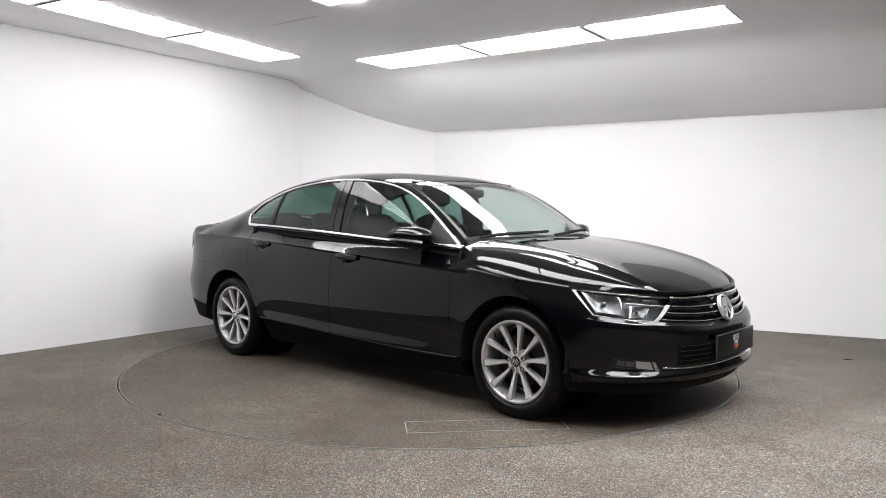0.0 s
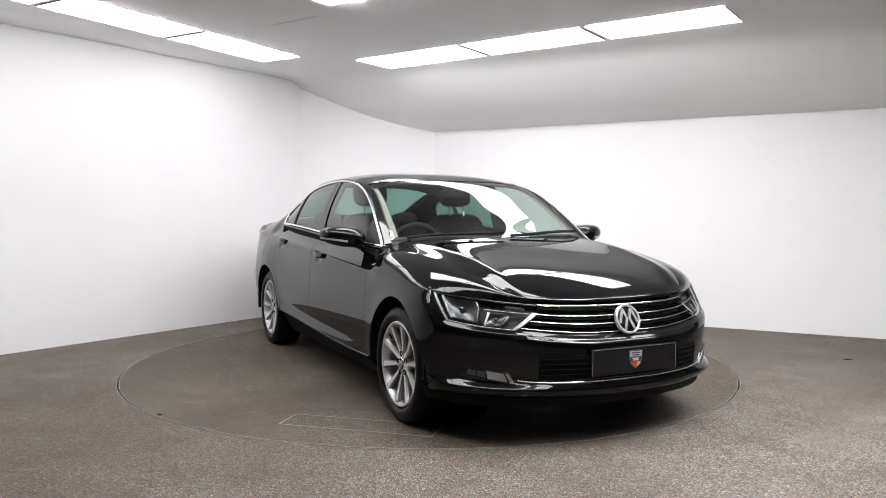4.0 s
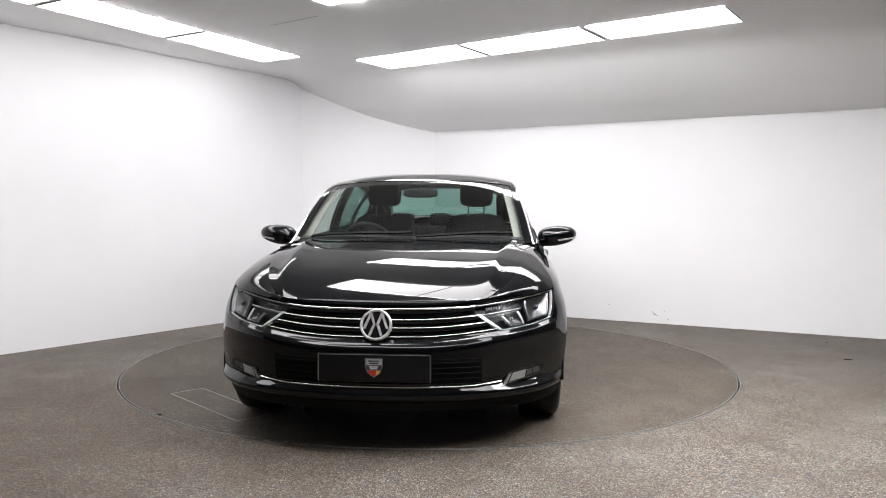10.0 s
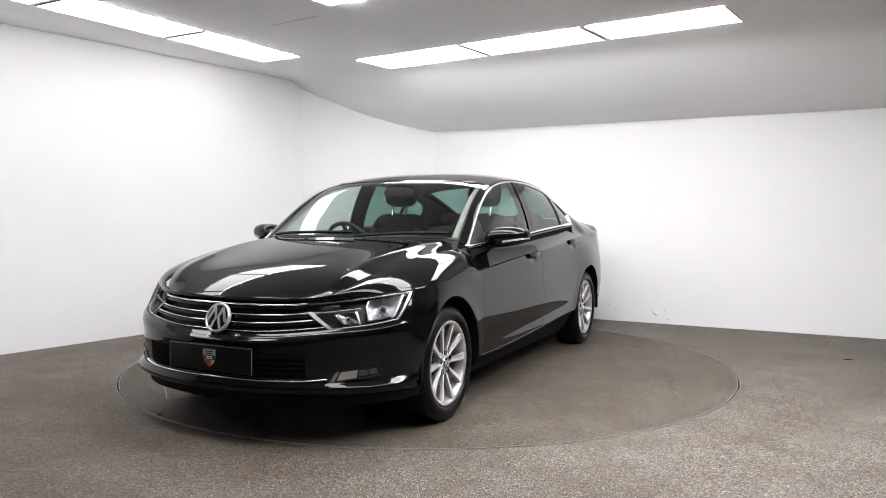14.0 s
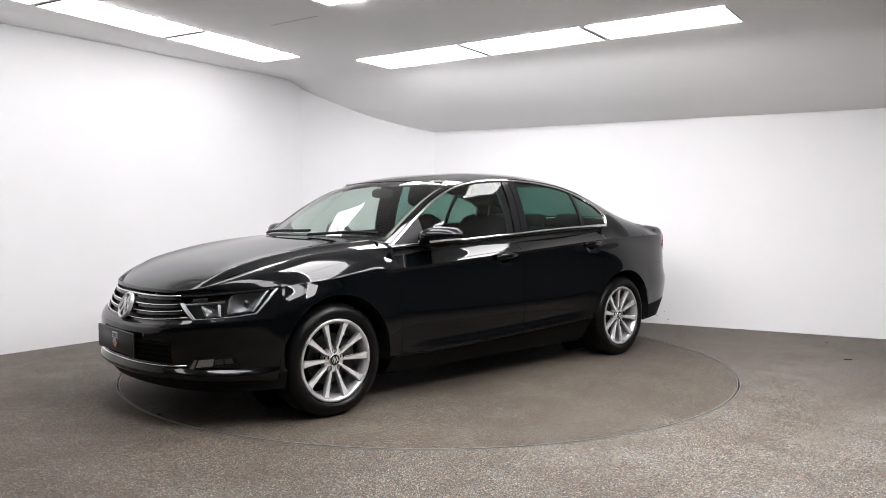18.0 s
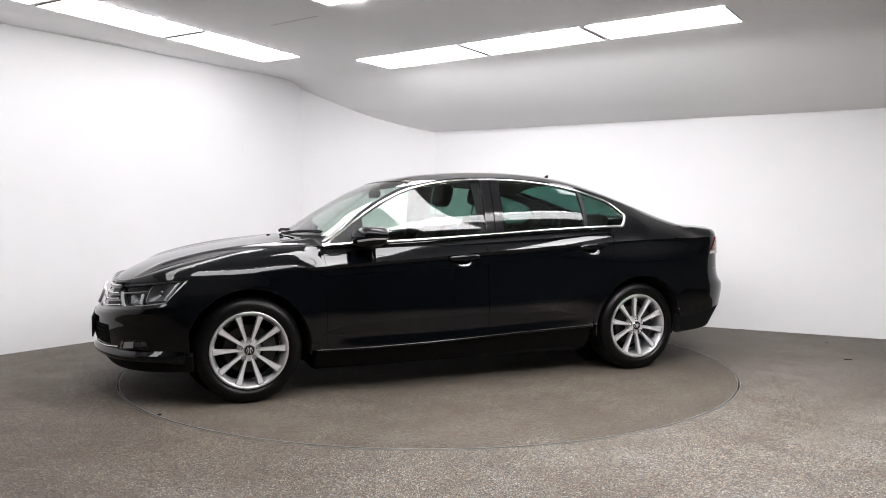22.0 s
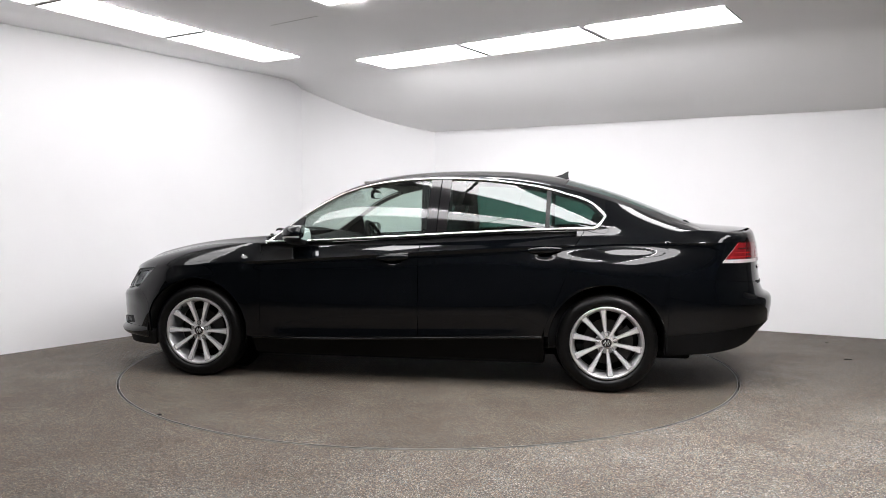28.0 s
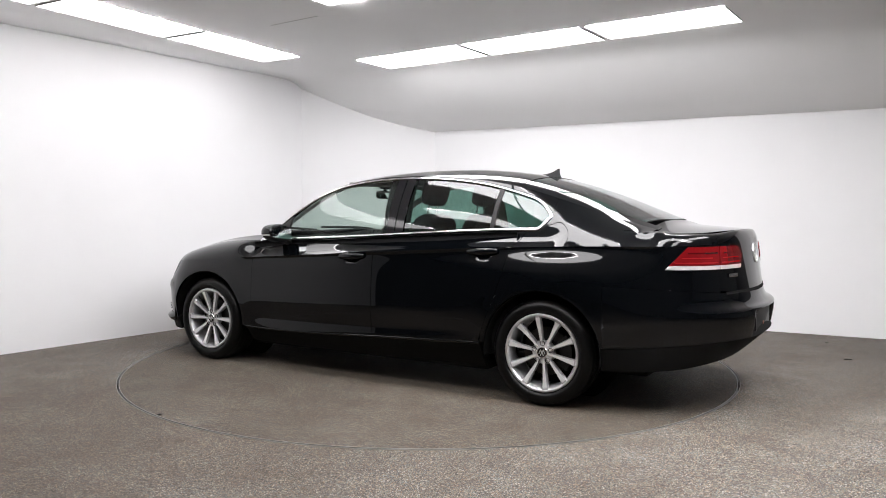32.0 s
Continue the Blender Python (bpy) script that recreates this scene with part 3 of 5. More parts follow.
def sheet(bm, rows, out, gap=0.002, fold=0.014, lift=0.0, bead=0.0):
    """A pressed panel: a skin of points with its edges drawn back by the gap and folded inwards. out: a hint to which side is the outside.
    bead: how far the middle rows stand out, as on a half-round strip."""
    rows = [[Vector(p) for p in r] for r in rows]
    nr = normals_of(rows)
    mid = nr[len(rows) // 2][len(rows[0]) // 2]
    flip = mid.dot(Vector(out)) < 0
    if flip:
        nr = [[-n for n in r] for r in nr]
    h, w = len(rows), len(rows[0])
    round_ = [bead * math.sqrt(max(0.0, 1 - (2 * j / max(h - 1, 1) - 1) ** 2)) for j in range(h)]
    pts = [[rows[j][i] + nr[j][i] * (lift + round_[j]) for i in range(w)] for j in range(h)]
    if gap:
        for j in range(h):
            for i, k in ((0, 1), (w - 1, w - 2)):
                d = rows[j][k] - rows[j][i]
                if d.length > 3 * gap:
                    pts[j][i] = pts[j][i] + d.normalized() * gap
        for i in range(w):
            for j, k in ((0, 1), (h - 1, h - 2)):
                d = rows[k][i] - rows[j][i]
                if d.length > 3 * gap:
                    pts[j][i] = pts[j][i] + d.normalized() * gap
    vs = [[bm.verts.new(p) for p in r] for r in pts]
    for j in range(h - 1):
        for i in range(w - 1):
            f = (vs[j][i], vs[j][i + 1], vs[j + 1][i + 1], vs[j + 1][i])
            bm.faces.new(f[::-1] if flip else f)
    if fold:
        rim = [(0, i) for i in range(w)] + [(j, w - 1) for j in range(1, h)] + [(h - 1, i) for i in range(w - 2, -1, -1)] + [(j, 0) for j in range(h - 2, 0, -1)]
        low = [bm.verts.new(pts[j][i] - nr[j][i] * fold) for j, i in rim]
        n = len(rim)
        for k in range(n):
            a, b = rim[k], rim[(k + 1) % n]
            f = (vs[a[0]][a[1]], low[k], low[(k + 1) % n], vs[b[0]][b[1]])
            bm.faces.new(f[::-1] if flip else f)


def mirrored(rows, sgn):
    return rows if sgn > 0 else [[Vector((p.x, -p.y, p.z)) for p in r] for r in rows]


def both(rows):
    """A half sheet whose last column lies on the middle line, made whole."""
    return [list(r) + [Vector((p.x, -p.y, p.z)) for p in reversed(r[:-1])] for r in rows]


def clean(bm):
    bmesh.ops.remove_doubles(bm, verts=bm.verts, dist=2e-5)
    bmesh.ops.dissolve_degenerate(bm, dist=1e-5, edges=bm.edges)


def spaced(a, b, n):
    return [a + (b - a) * i / n for i in range(n + 1)]


def steps_v(v0, v1, n):
    """Steps from v0 to v1 that keep the crease at 4 as a row of its own."""
    if v0 < 4 < v1:
        return spaced(v0, 4, n) + spaced(4, v1, max(4, n // 3))[1:]
    return spaced(v0, v1, n)


def arch_z(x, r=ARCH_R):
    for c in (AXLE, -AXLE):
        d = abs(x - c)
        if d < r:
            return WHEEL_Z + math.sqrt(r * r - d * d)
    return -1.0


def crowded(a, b, marks, n):
    """Steps from a to b, closer together near the marks."""
    out = set(spaced(a, b, n))
    lo, hi = min(a, b), max(a, b)
    for c in marks:
        for d in (0.0008, 0.002, 0.004, 0.008, 0.013, 0.02, 0.03, 0.042, 0.06):
            for e in (c - d, c + d):
                if lo < e < hi:
                    out.add(e)
    return sorted(out, reverse=a > b)


def vbot(s, least=1.0):
    x = skin(s, 2.0).x
    z = arch_z(x)
    if z < 0:
        return least
    return max(least, v_at_z(s, z))


@functools.lru_cache(maxsize=None)
def front_cut(v):
    """Where bumper and headlamp end and the front wing begins."""
    x = 1.745 if v < 2 else lerp(1.745, 1.865, (v - 2) ** 1.5) if v < 3 else lerp(1.865, 1.745, v - 3) if v < 4 else 1.745
    return s_at_x(x)


@functools.lru_cache(maxsize=None)
def rear_door_cut(v):
    z = (0.345, 0.345, .52, .70, .922, 1.032)
    zz = lerp(z[int(min(v, 4.999))], z[int(min(v, 4.999)) + 1], v - int(min(v, 4.999)))
    x = curve_xz([(.30, -.975), (.345, -.985), (.45, -1.02), (.61, -1.085), (.76, -1.142), (.91, -1.185), (1.06, -1.275)])(zz)
    return s_at_x(x)


car = tagged(new("car"), "glossy black four-door saloon car with chrome trim and alloy wheels", "car")

B_X, DOOR_X = -0.172, 0.93


def side_panels(sgn):
    out = (0, sgn, 0)
    # front wing
    bm = bmesh.new()
    xs = crowded(1.745, DOOR_X, (AXLE - ARCH_R, AXLE + ARCH_R), 46)
    cols = []
    for x in xs:
        s = s_at_x(x)
        vb = vbot(s)
        cols.append([skin(s, v) for v in steps_v(vb, 5, 34)])
    # the tongue between headlamp and bumper, before the arch
    tongue = [[skin(lerp(front_cut(v), s_at_x(1.745), a), v) for v in spaced(2.0, 4, 12)] for a in spaced(0, 1, 4)]
    sheet(bm, mirrored(cols, sgn), out, gap=0)
    sheet(bm, mirrored(tongue, sgn), out, gap=0, fold=0)
    top = [[skin(s, v) for v in spaced(4, 5, 6)] for s in spaced(s_at_y(.52, ring=4), s_at_x(1.745), 14)]
    sheet(bm, mirrored(top, sgn), (0, sgn, 1), gap=0, fold=0)
    bmesh.ops.remove_doubles(bm, verts=bm.verts, dist=3e-4)
    part("front_wing", bm, M_PAINT, car, smooth=30)
    door_rows = spaced(1.0, 2.0, 12) + spaced(2.0, 3.3, 9)[1:] + spaced(3.3, 3.97, 22)[1:] + [4.0, 4.035] + spaced(4.1, 5, 6)
    # front door
    bm = bmesh.new()
    cols = [[skin(s_at_x(x), v) for v in door_rows] for x in spaced(DOOR_X, B_X, 84)]
    sheet(bm, mirrored(cols, sgn), out)
    d1 = part("front_door", bm, M_PAINT, car, smooth=75)
    # rear door
    bm = bmesh.new()
    cols = [[skin(lerp(s_at_x(B_X), rear_door_cut(v), a), v) for v in door_rows] for a in spaced(0, 1, 72)]
    sheet(bm, mirrored(cols, sgn), out)
    d2 = part("rear_door", bm, M_PAINT, car, smooth=75)
    for door, x in ((d1, 0.0), (d2, -1.0)):
        door_handle(door, x, sgn)
    # quarter panel
    bm = bmesh.new()
    cols = []
    tail = -1.769
    a0, a1 = s_at_x(-1.0), s_at_x(tail)
    for k in crowded(a0, a1, (s_at_x(-AXLE + ARCH_R), s_at_x(-AXLE - ARCH_R)), 40):
        t = (k - a0) / (a1 - a0)
        cols.append([])
        vb = vbot(k)
        for v in steps_v(vb, 4, 34):
            cols[-1].append(skin(max(k, rear_door_cut(v)) if t < 0.6 else k, v))
    sheet(bm, mirrored(cols, sgn), out, gap=0, fold=0)
    pillar = s_at_x(-1.3855, 5)
    over = [[skin(lerp(rear_door_cut(v) + 0.003, pillar, a), v) for v in spaced(4, 5, 6)] for a in spaced(0, 1, 12)]
    sheet(bm, mirrored(over, sgn), out, gap=0, fold=0)
    over = []
    for s in spaced(pillar, s_at_x(-1.99, 5), 26):
        col = [skin(s, v) for v in spaced(4, 5, 6)]
        foot = col[-1]
        col += [side(foot.x, lerp(belt(foot.x).z, edge_z(foot.x), k)) for k in spaced(0, 1, 9)[1:]]
        # between window and boot the shoulder runs into the pillar in one sweep
        a, b = col[0], col[-1]
        far = Vector((b.x, b.y, b.z))
        mixed = min(1.0, max(0.0, (-1.39 - foot.x) / 0.16)) * min(1.0, max(0.0, (foot.x + 1.99) / 0.16))
        mixed = mixed * mixed * (3 - 2 * mixed)
        n = Vector((0, b.z - a.z, a.y - b.y)).normalized()
        m = len(col) - 1
        col = [p.lerp(a.lerp(far, k / m) + n * 0.022 * 4 * (k / m) * (1 - k / m), mixed) for k, p in enumerate(col)]
        over.append(col)
    sheet(bm, mirrored(over, sgn), out, gap=0, fold=0)
    over = [[skin(s, v) for v in spaced(4, 5, 6)] for s in spaced(s_at_x(-1.99, 5), s_at_y(.60, True), 16)]
    sheet(bm, mirrored(over, sgn), out, gap=0, fold=0)
    back = [[skin(lerp(s_at_x(tail), s_at_y(.60, True), a), v) for v in spaced(3.12, 4, 26)] for a in spaced(0, 1, 48)]
    sheet(bm, mirrored(back, sgn), out, gap=0, fold=0)
    bmesh.ops.remove_doubles(bm, verts=bm.verts, dist=4e-4)
    part("rear_wing", bm, M_PAINT, car, smooth=30)
    # sill
    bm = bmesh.new()
    cols = [[skin(s_at_x(x), v) + Vector((0, -0.006, 0)) for v in spaced(0, 0.97, 5)] for x in spaced(AXLE - ARCH_R - 0.03, -AXLE + ARCH_R + 0.03, 24)]
    sheet(bm, mirrored(cols, sgn), out, fold=0.06)
    part("sill", bm, M_RUBBER, car, "matt black sill")
    # wheel wells
    for c in (AXLE, -AXLE):
        bm = bmesh.new()
        rows = []
        for y in (0.5, 0.7, 0.913):
            rows.append([Vector((c + (ARCH_R - 0.004) * math.cos(a), sgn * y, WHEEL_Z + (ARCH_R - 0.004) * math.sin(a))) for a in spaced(-0.12, math.pi + 0.12, 28)])
        sheet(bm, rows, (0, 0, -1) , gap=0, fold=0.004)
        v = bmesh.ops.create_circle(bm, cap_ends=True, segments=32, radius=ARCH_R, matrix=pose(c, sgn * 0.5, WHEEL_Z, 90))
        part("wheel_arch_liner", bm, M_WELL, car)


def door_handle(door, x, sgn):
    s = s_at_x(x)
    zc = skin(s, 4).z - 0.026
    p = skin(s, v_at_z(s, zc + 0.045, 3.0))
    bm = bmesh.new()
    # grip: a bowed bar
    rows = []
    for i in range(17):
        a = i / 16
        w = 0.012 + 0.010 * math.sin(math.pi * a) ** 0.5
        xx = x + 0.105 - 0.21 * a
        stand = 0.014 + 0.013 * math.sin(math.pi * a)
        yy = p.y + stand - 0.012
        zz = zc + 0.004 + 0.010 * (0.5 - a) * -1
        rows.append([Vector((xx, sgn * (yy + 0.011 * math.cos(b)), zz + w * math.sin(b))) for b in [2 * math.pi * k / 12 for k in range(12)]])
    grid_faces(bm, rows, close=True)
    bm.faces.new([v for v in bm.verts[:12]])
    bm.faces.new([v for v in bm.verts[-12:]])
    bmesh.ops.recalc_face_normals(bm, faces=bm.faces)
    part("handle", bm, M_PAINT, door, smooth=60)


for sgn in (1, -1):
    side_panels(sgn)

# bonnet
BONNET_MID = Spline([0, .08, .17, .35, .52, .70, .86, 1.0], [(2.143, .712), (2.075, .755), (1.965, .806), (1.76, .868), (1.57, .906), (1.37, .939), (1.18, .966), (1.03, .984)])
S_CORNER, S_COWL = s_at_y(.50, ring=5), s_at_x(.93, 5)


def bonnet_point(u, q):
    cx, cz = BONNET_MID(u)
    e = skin(lerp(S_CORNER, S_COWL, u ** 0.92), 5.0)
    a = abs(q)
    x = cx + (e.x - cx) * a ** 2.2
    # a pressed edge runs from the corner of the grille back to the pillar
    d = a - (0.96 - 0.15 * min(1.0, u / 0.4) ** 0.7)
    ridge = 0.019 * math.exp(-(math.sqrt(d * d + 0.0004) - 0.02) / (0.075 if d > 0 else 0.11)) * min(1, u * 5)
    ridge -= 0.019 * math.exp(-(1 - 0.81) / 0.075) * a ** 20
    return Vector((x, q * e.y, cz + (e.z - cz) * a ** 3.2 + ridge))


bm = bmesh.new()
sheet(bm, [[bonnet_point(u, q) for q in spaced(-1, 1, 84)] for u in spaced(0, 1, 50)], (0, 0, 1), gap=0.0, fold=0.012)
nose = [[skin(lerp(s_at_y(.515, ring=4), 0, a), v) for a in spaced(0, 1, 20)] for v in spaced(4.08, 5, 5)]
sheet(bm, both(nose), (1, 0, 0.5), gap=0, fold=0.012)
part("bonnet", bm, M_PAINT, car, smooth=40)

# roof, pillars and screens
SCREEN_TOP, REAR_TOP, REAR_LOW = 0.335, -1.16, -1.945


def screen_x(q, low):
    return 1.015 - 0.13 * q * q if low else SCREEN_TOP - 0.07 * q * q


def rear_x(q, low):
    return REAR_LOW + 0.06 * q * q if low else REAR_TOP + 0.05 * q * q


PILLAR_Q, REAR_Q = 0.943, 0.87


def canopy_patch(q0, q1, xa, xb, nq, nx):
    return [[canopy(lerp(xa(q), xb(q), a), q) for q in spaced(q0, q1, nq)] for a in spaced(0, 1, nx)]


bm = bmesh.new()
sheet(bm, canopy_patch(-1, 1, lambda q: screen_x(q, False), lambda q: rear_x(q, False), 40, 50), (0, 0, 1), gap=0.001, fold=0.015)
part("roof", bm, M_PAINT, car, smooth=40)
for sgn in (1, -1):
    bm = bmesh.new()
    sheet(bm, canopy_patch(sgn * PILLAR_Q, sgn, lambda q: 1.04 - 0.13 * q * q, lambda q: screen_x(q, False), 4, 26), (0.5, 0, 1), gap=0.001)
    # the frame above the side windows and the rear pillar
    xs = spaced(0.93, -1.384, 60)
    cols = []
    for x in xs:
        lo = dlo_top(x) if x > -1.385 else belt(x).z
        hi = edge_z(x)
        cols.append([side(x, lerp(lo, hi, k)) for k in spaced(0, 1, 8)])
    sheet(bm, mirrored(cols, sgn), (0, sgn, 0.3), gap=0, fold=0.012)
    cols = []
    for x in spaced(-1.30, -1.385, 10):
        lo, hi = belt(x).z, belt(x).z + 0.085 * ((-1.30 - x) / 0.085) ** 1.7
        cols.append([side(x, lerp(lo, hi, k)) for k in spaced(0, 1, 4)])
    sheet(bm, mirrored(cols, sgn), (0, sgn, 0.3), gap=0, fold=0.0)
    sheet(bm, canopy_patch(sgn * REAR_Q, sgn, lambda q: rear_x(q, False), lambda q: -2.0, 5, 30), (-0.3, 0, 1), gap=0.0005)
    clean(bm)
    part("side_frame", bm, M_PAINT, car, smooth=30)

for name, material, q1, fa in (("windscreen", M_GLASS_F, PILLAR_Q, screen_x), ("rear_window", M_GLASS_B, REAR_Q, rear_x)):
    bm = bmesh.new()
    rows = canopy_patch(-q1, q1, lambda q: fa(q, True), lambda q: fa(q, False), 30, 26)
    out = (1, 0, 1) if name == "windscreen" else (-0.4, 0, 1)
    sheet(bm, rows, out, gap=0.002, fold=0, lift=-0.003)
    ob = part(name, bm, material, car, "green-tinted glass" if name == "windscreen" else "dark tinted glass", smooth=60)
    ob.visible_shadow = False
    # printed black border under the glass
    bm = bmesh.new()
    n, m = len(rows), len(rows[0])
    for blk in ([[r[0].lerp(r[1], 0.28), r[0]] for r in rows], [[r[-1].lerp(r[-2], 0.28), r[-1]] for r in rows], rows[:2], rows[-2:]):
        sheet(bm, blk, out, gap=0, fold=0.002, lift=-0.007)
    part("glass_border", bm, M_TRIM, ob, "black printed border")

# boot lid: deck and back
def boot_point(a, q):
    """a: from the rear window to the tail's edge."""
    m = Spline([0, .12, .35, .7, 1.0], [(-1.955, 1.103), (-2.0, 1.086), (-2.12, 1.069), (-2.27, 1.058), (-2.382, 1.050)])(a)
    edge = Vector((lerp(-1.955, -2.235, a), lerp(.64, .60, a), lerp(1.044, 1.034, a)))
    t = abs(q)
    return Vector((m[0] + (edge.x - m[0]) * t ** 2.2, q * edge.y, m[1] + (edge.z - m[1]) * t ** 2.6))


bm = bmesh.new()
sheet(bm, [[boot_point(a, q) for q in spaced(-1, 1, 40)] for a in spaced(0, 1, 20)], (0, 0, 1), gap=0.0)
boot_cut = s_at_y(.60, True)
face = [[skin(s, v) for s in spaced(boot_cut, S_END, 24)] for v in spaced(3.15, 4, 12) + spaced(4, 5, 5)[1:]]
sheet(bm, both(face), (-1, 0, 0), gap=0.001)
part("boot_lid", bm, M_PAINT, car, smooth=32)
for sgn in (1, -1):
    bm = bmesh.new()
    cols = []
    for k in spaced(0, 1, 18):
        e = skin(lerp(s_at_x(-1.965, 5), boot_cut, k), 5.0)
        b = boot_point(max(0, min(1, (-1.955 - e.x) / (2.235 - 1.955))), 1.0)
        b = Vector((e.x, min(b.y, e.y - 0.004), b.z))
        cols.append([Vector((e.x, lerp(b.y, e.y, w), lerp(b.z, e.z, w) + 0.004 * math.sin(math.pi * w))) for w in spaced(0, 1, 4)])
    sheet(bm, mirrored(cols, sgn), (0, 0, 1), gap=0, fold=0.01)
    part("rear_wing_top", bm, M_PAINT, car, smooth=40)

# bumpers
bm = bmesh.new()
cols = [[skin(lerp(0, front_cut(v), a), v) for a in spaced(1, 0, 44)] for v in spaced(1.0, 2.6, 18) + spaced(2.6, 3.0, 12)[1:]]
sheet(bm, both(cols), (1, 0, 0), gap=0.0015)
front_bumper = part("front_bumper", bm, M_PAINT, car, smooth=35)
bm = bmesh.new()
cols = [[skin(lerp(0, s_at_x(1.73), a), v) for a in spaced(1, 0, 40)] for v in spaced(0.0, 0.98, 6)]
sheet(bm, both(cols), (1, 0, 0), gap=0.0015, fold=0.05)
part("lower_lip", bm, M_RUBBER, front_bumper, "matt black underside")
bm = bmesh.new()


def dented(p):
    """The rear bumper is pressed in where the plate sits."""
    k = max(0.0, min(1.0, (0.37 - abs(p.y)) / 0.05)) * max(0.0, min(1.0, (p.z - 0.405) / 0.02)) * max(0.0, min(1.0, (0.595 - p.z) / 0.02))
    return Vector((p.x + 0.04 * k, p.y, p.z)) if p.x < -2.2 else p


cols = [[dented(skin(lerp(s_at_x(-1.769), S_END, a), v)) for a in spaced(0, 1, 60)] for v in spaced(1.0, 3.12, 30)]
sheet(bm, both(cols), (-1, 0, 0), gap=0.0015)
rear_bumper = part("rear_bumper", bm, M_PAINT, car, smooth=35)
bm = bmesh.new()
cols = [[skin(lerp(s_at_x(-1.755), S_END, a), v) for a in spaced(0, 1, 40)] for v in spaced(0.0, 0.98, 6)]
sheet(bm, both(cols), (-1, 0, 0), gap=0.001, fold=0.05)
part("rear_valance", bm, M_RUBBER, rear_bumper, "matt black plastic valance")

# floor pan
bm = bmesh.new()
box(bm, (-1.95, -0.6, 0.18), (2.0, 0.6, 0.24), 0.02)
box(bm, (-1.0, -0.80, 0.155), (1.0, 0.80, 0.22), 0.02)
part("underbody", bm, M_WELL, car)
# ---------------------------------------------------------------- the car: windows and bright trim


def dlo_low(x):
    z = belt(x).z
    return z + 0.085 * (max(0.0, -1.30 - x) / 0.085) ** 1.7


def window_patch(x0, x1, nx, nz, slant=0.0):
    cols = []
    for x in spaced(x0, x1, nx):
        col = []
        for k in spaced(0, 1, nz):
            xx = max(-1.3845, min(0.929, x + slant * (k - 0.5)))
            lo, hi = dlo_low(xx), dlo_top(xx)
            col.append(side(xx, lerp(lo, max(hi, lo + 0.001), k)))
        cols.append(col)
    return cols


def ribbon(path, width):
    """Rows of a flat band along a path of (x, z) on the upper side."""
    rows = []
    n = len(path)
    for i, (x, z) in enumerate(path):
        a, b = path[max(i - 1, 0)], path[min(i + 1, n - 1)]
        dx, dz = b[0] - a[0], b[1] - a[1]
        k = math.hypot(dx, dz) or 1
        w = width(i / (n - 1)) / 2
        nx, nz = -dz / k * w, dx / k * w
        rows.append([side(x + nx * k, z + nz * k) for k in (1, .6, .2, -.2, -.6, -1)])
    return [list(r) for r in zip(*rows)]


for sgn in (1, -1):
    hint = (0, sgn, 0.2)
    for name, material, x0, x1, sl, label in (("front_side_window", M_GLASS_S, 0.672, -0.215, -0.012, "green-tinted glass"), ("rear_side_window", M_GLASS_R, -0.35, -1.003, -0.02, "dark tinted glass"),
                                              ("quarter_window", M_GLASS_R, -1.027, -1.384, -0.0, "dark tinted glass")):
        bm = bmesh.new()
        sheet(bm, mirrored(window_patch(x0, x1, 26, 10, sl), sgn), hint, gap=0, fold=0, lift=-0.006)
        clean(bm)
        part(name, bm, material, car, label, smooth=60).visible_shadow = False
    for name, x0, x1, sl in (("front_door_pillar", -0.213, -0.281, -0.016), ("rear_door_pillar", -0.286, -0.352, -0.018), ("window_divider", -1.0, -1.029, -0.01), ("mirror_sail", 0.928, 0.662, 0.0)):
        bm = bmesh.new()
        sheet(bm, mirrored(window_patch(x0, x1, 4, 10, sl), sgn), hint, gap=0.0005, fold=0.02, lift=0.001)
        clean(bm)
        part(name, bm, M_GLOSS if "door" in name else M_TRIM, car)
    path = [(x, dlo_top(x)) for x in spaced(0.925, -1.30, 70)] + [(x, dlo_top(x)) for x in spaced(-1.305, -1.384, 12)]
    path += [(x, dlo_low(x)) for x in spaced(-1.383, -1.30, 12)]
    bm = bmesh.new()
    sheet(bm, mirrored(ribbon(path, lambda t: 0.0125 + 0.008 * max(0, (t - 0.7) / 0.3) if t < 0.97 else 0.018), sgn), hint, gap=0, fold=0.008, lift=0.004, bead=0.004)
    part("window_top_trim", bm, M_CHROME, car, "polished chrome strip", smooth=60)
    bm = bmesh.new()
    path = [(x, belt(x).z + 0.004) for x in spaced(0.93, -1.32, 60)]
    sheet(bm, mirrored(ribbon(path, lambda t: 0.021), sgn), hint, gap=0, fold=0.008, lift=0.004, bead=0.006)
    part("window_belt_trim", bm, M_CHROME, car, "polished chrome strip", smooth=60)
    # thin bright line at the foot of the doors
    bm = bmesh.new()
    rows = [[skin(s_at_x(x), v) for x in spaced(0.99, -0.99, 30)] for v in spaced(.90, 1.0, 5)]
    sheet(bm, mirrored(rows, sgn), (0, sgn, 0), gap=0, fold=0.004, lift=0.001, bead=0.005)
    part("sill_edge", bm, M_PAINT, car, smooth=60)

# ---------------------------------------------------------------- the car: wheels


def lathe(bm, profile, n, cap=False):
    """A turned body round the y axis; profile: (radius, y)."""
    rows = [[Vector((r * math.cos(2 * math.pi * i / n), y, r * math.sin(2 * math.pi * i / n))) for i in range(n)] for r, y in profile]
    vs = grid_faces(bm, rows, close=True)
    if cap:
        bm.faces.new(vs[-1])
    bmesh.ops.recalc_face_normals(bm, faces=bm.faces)


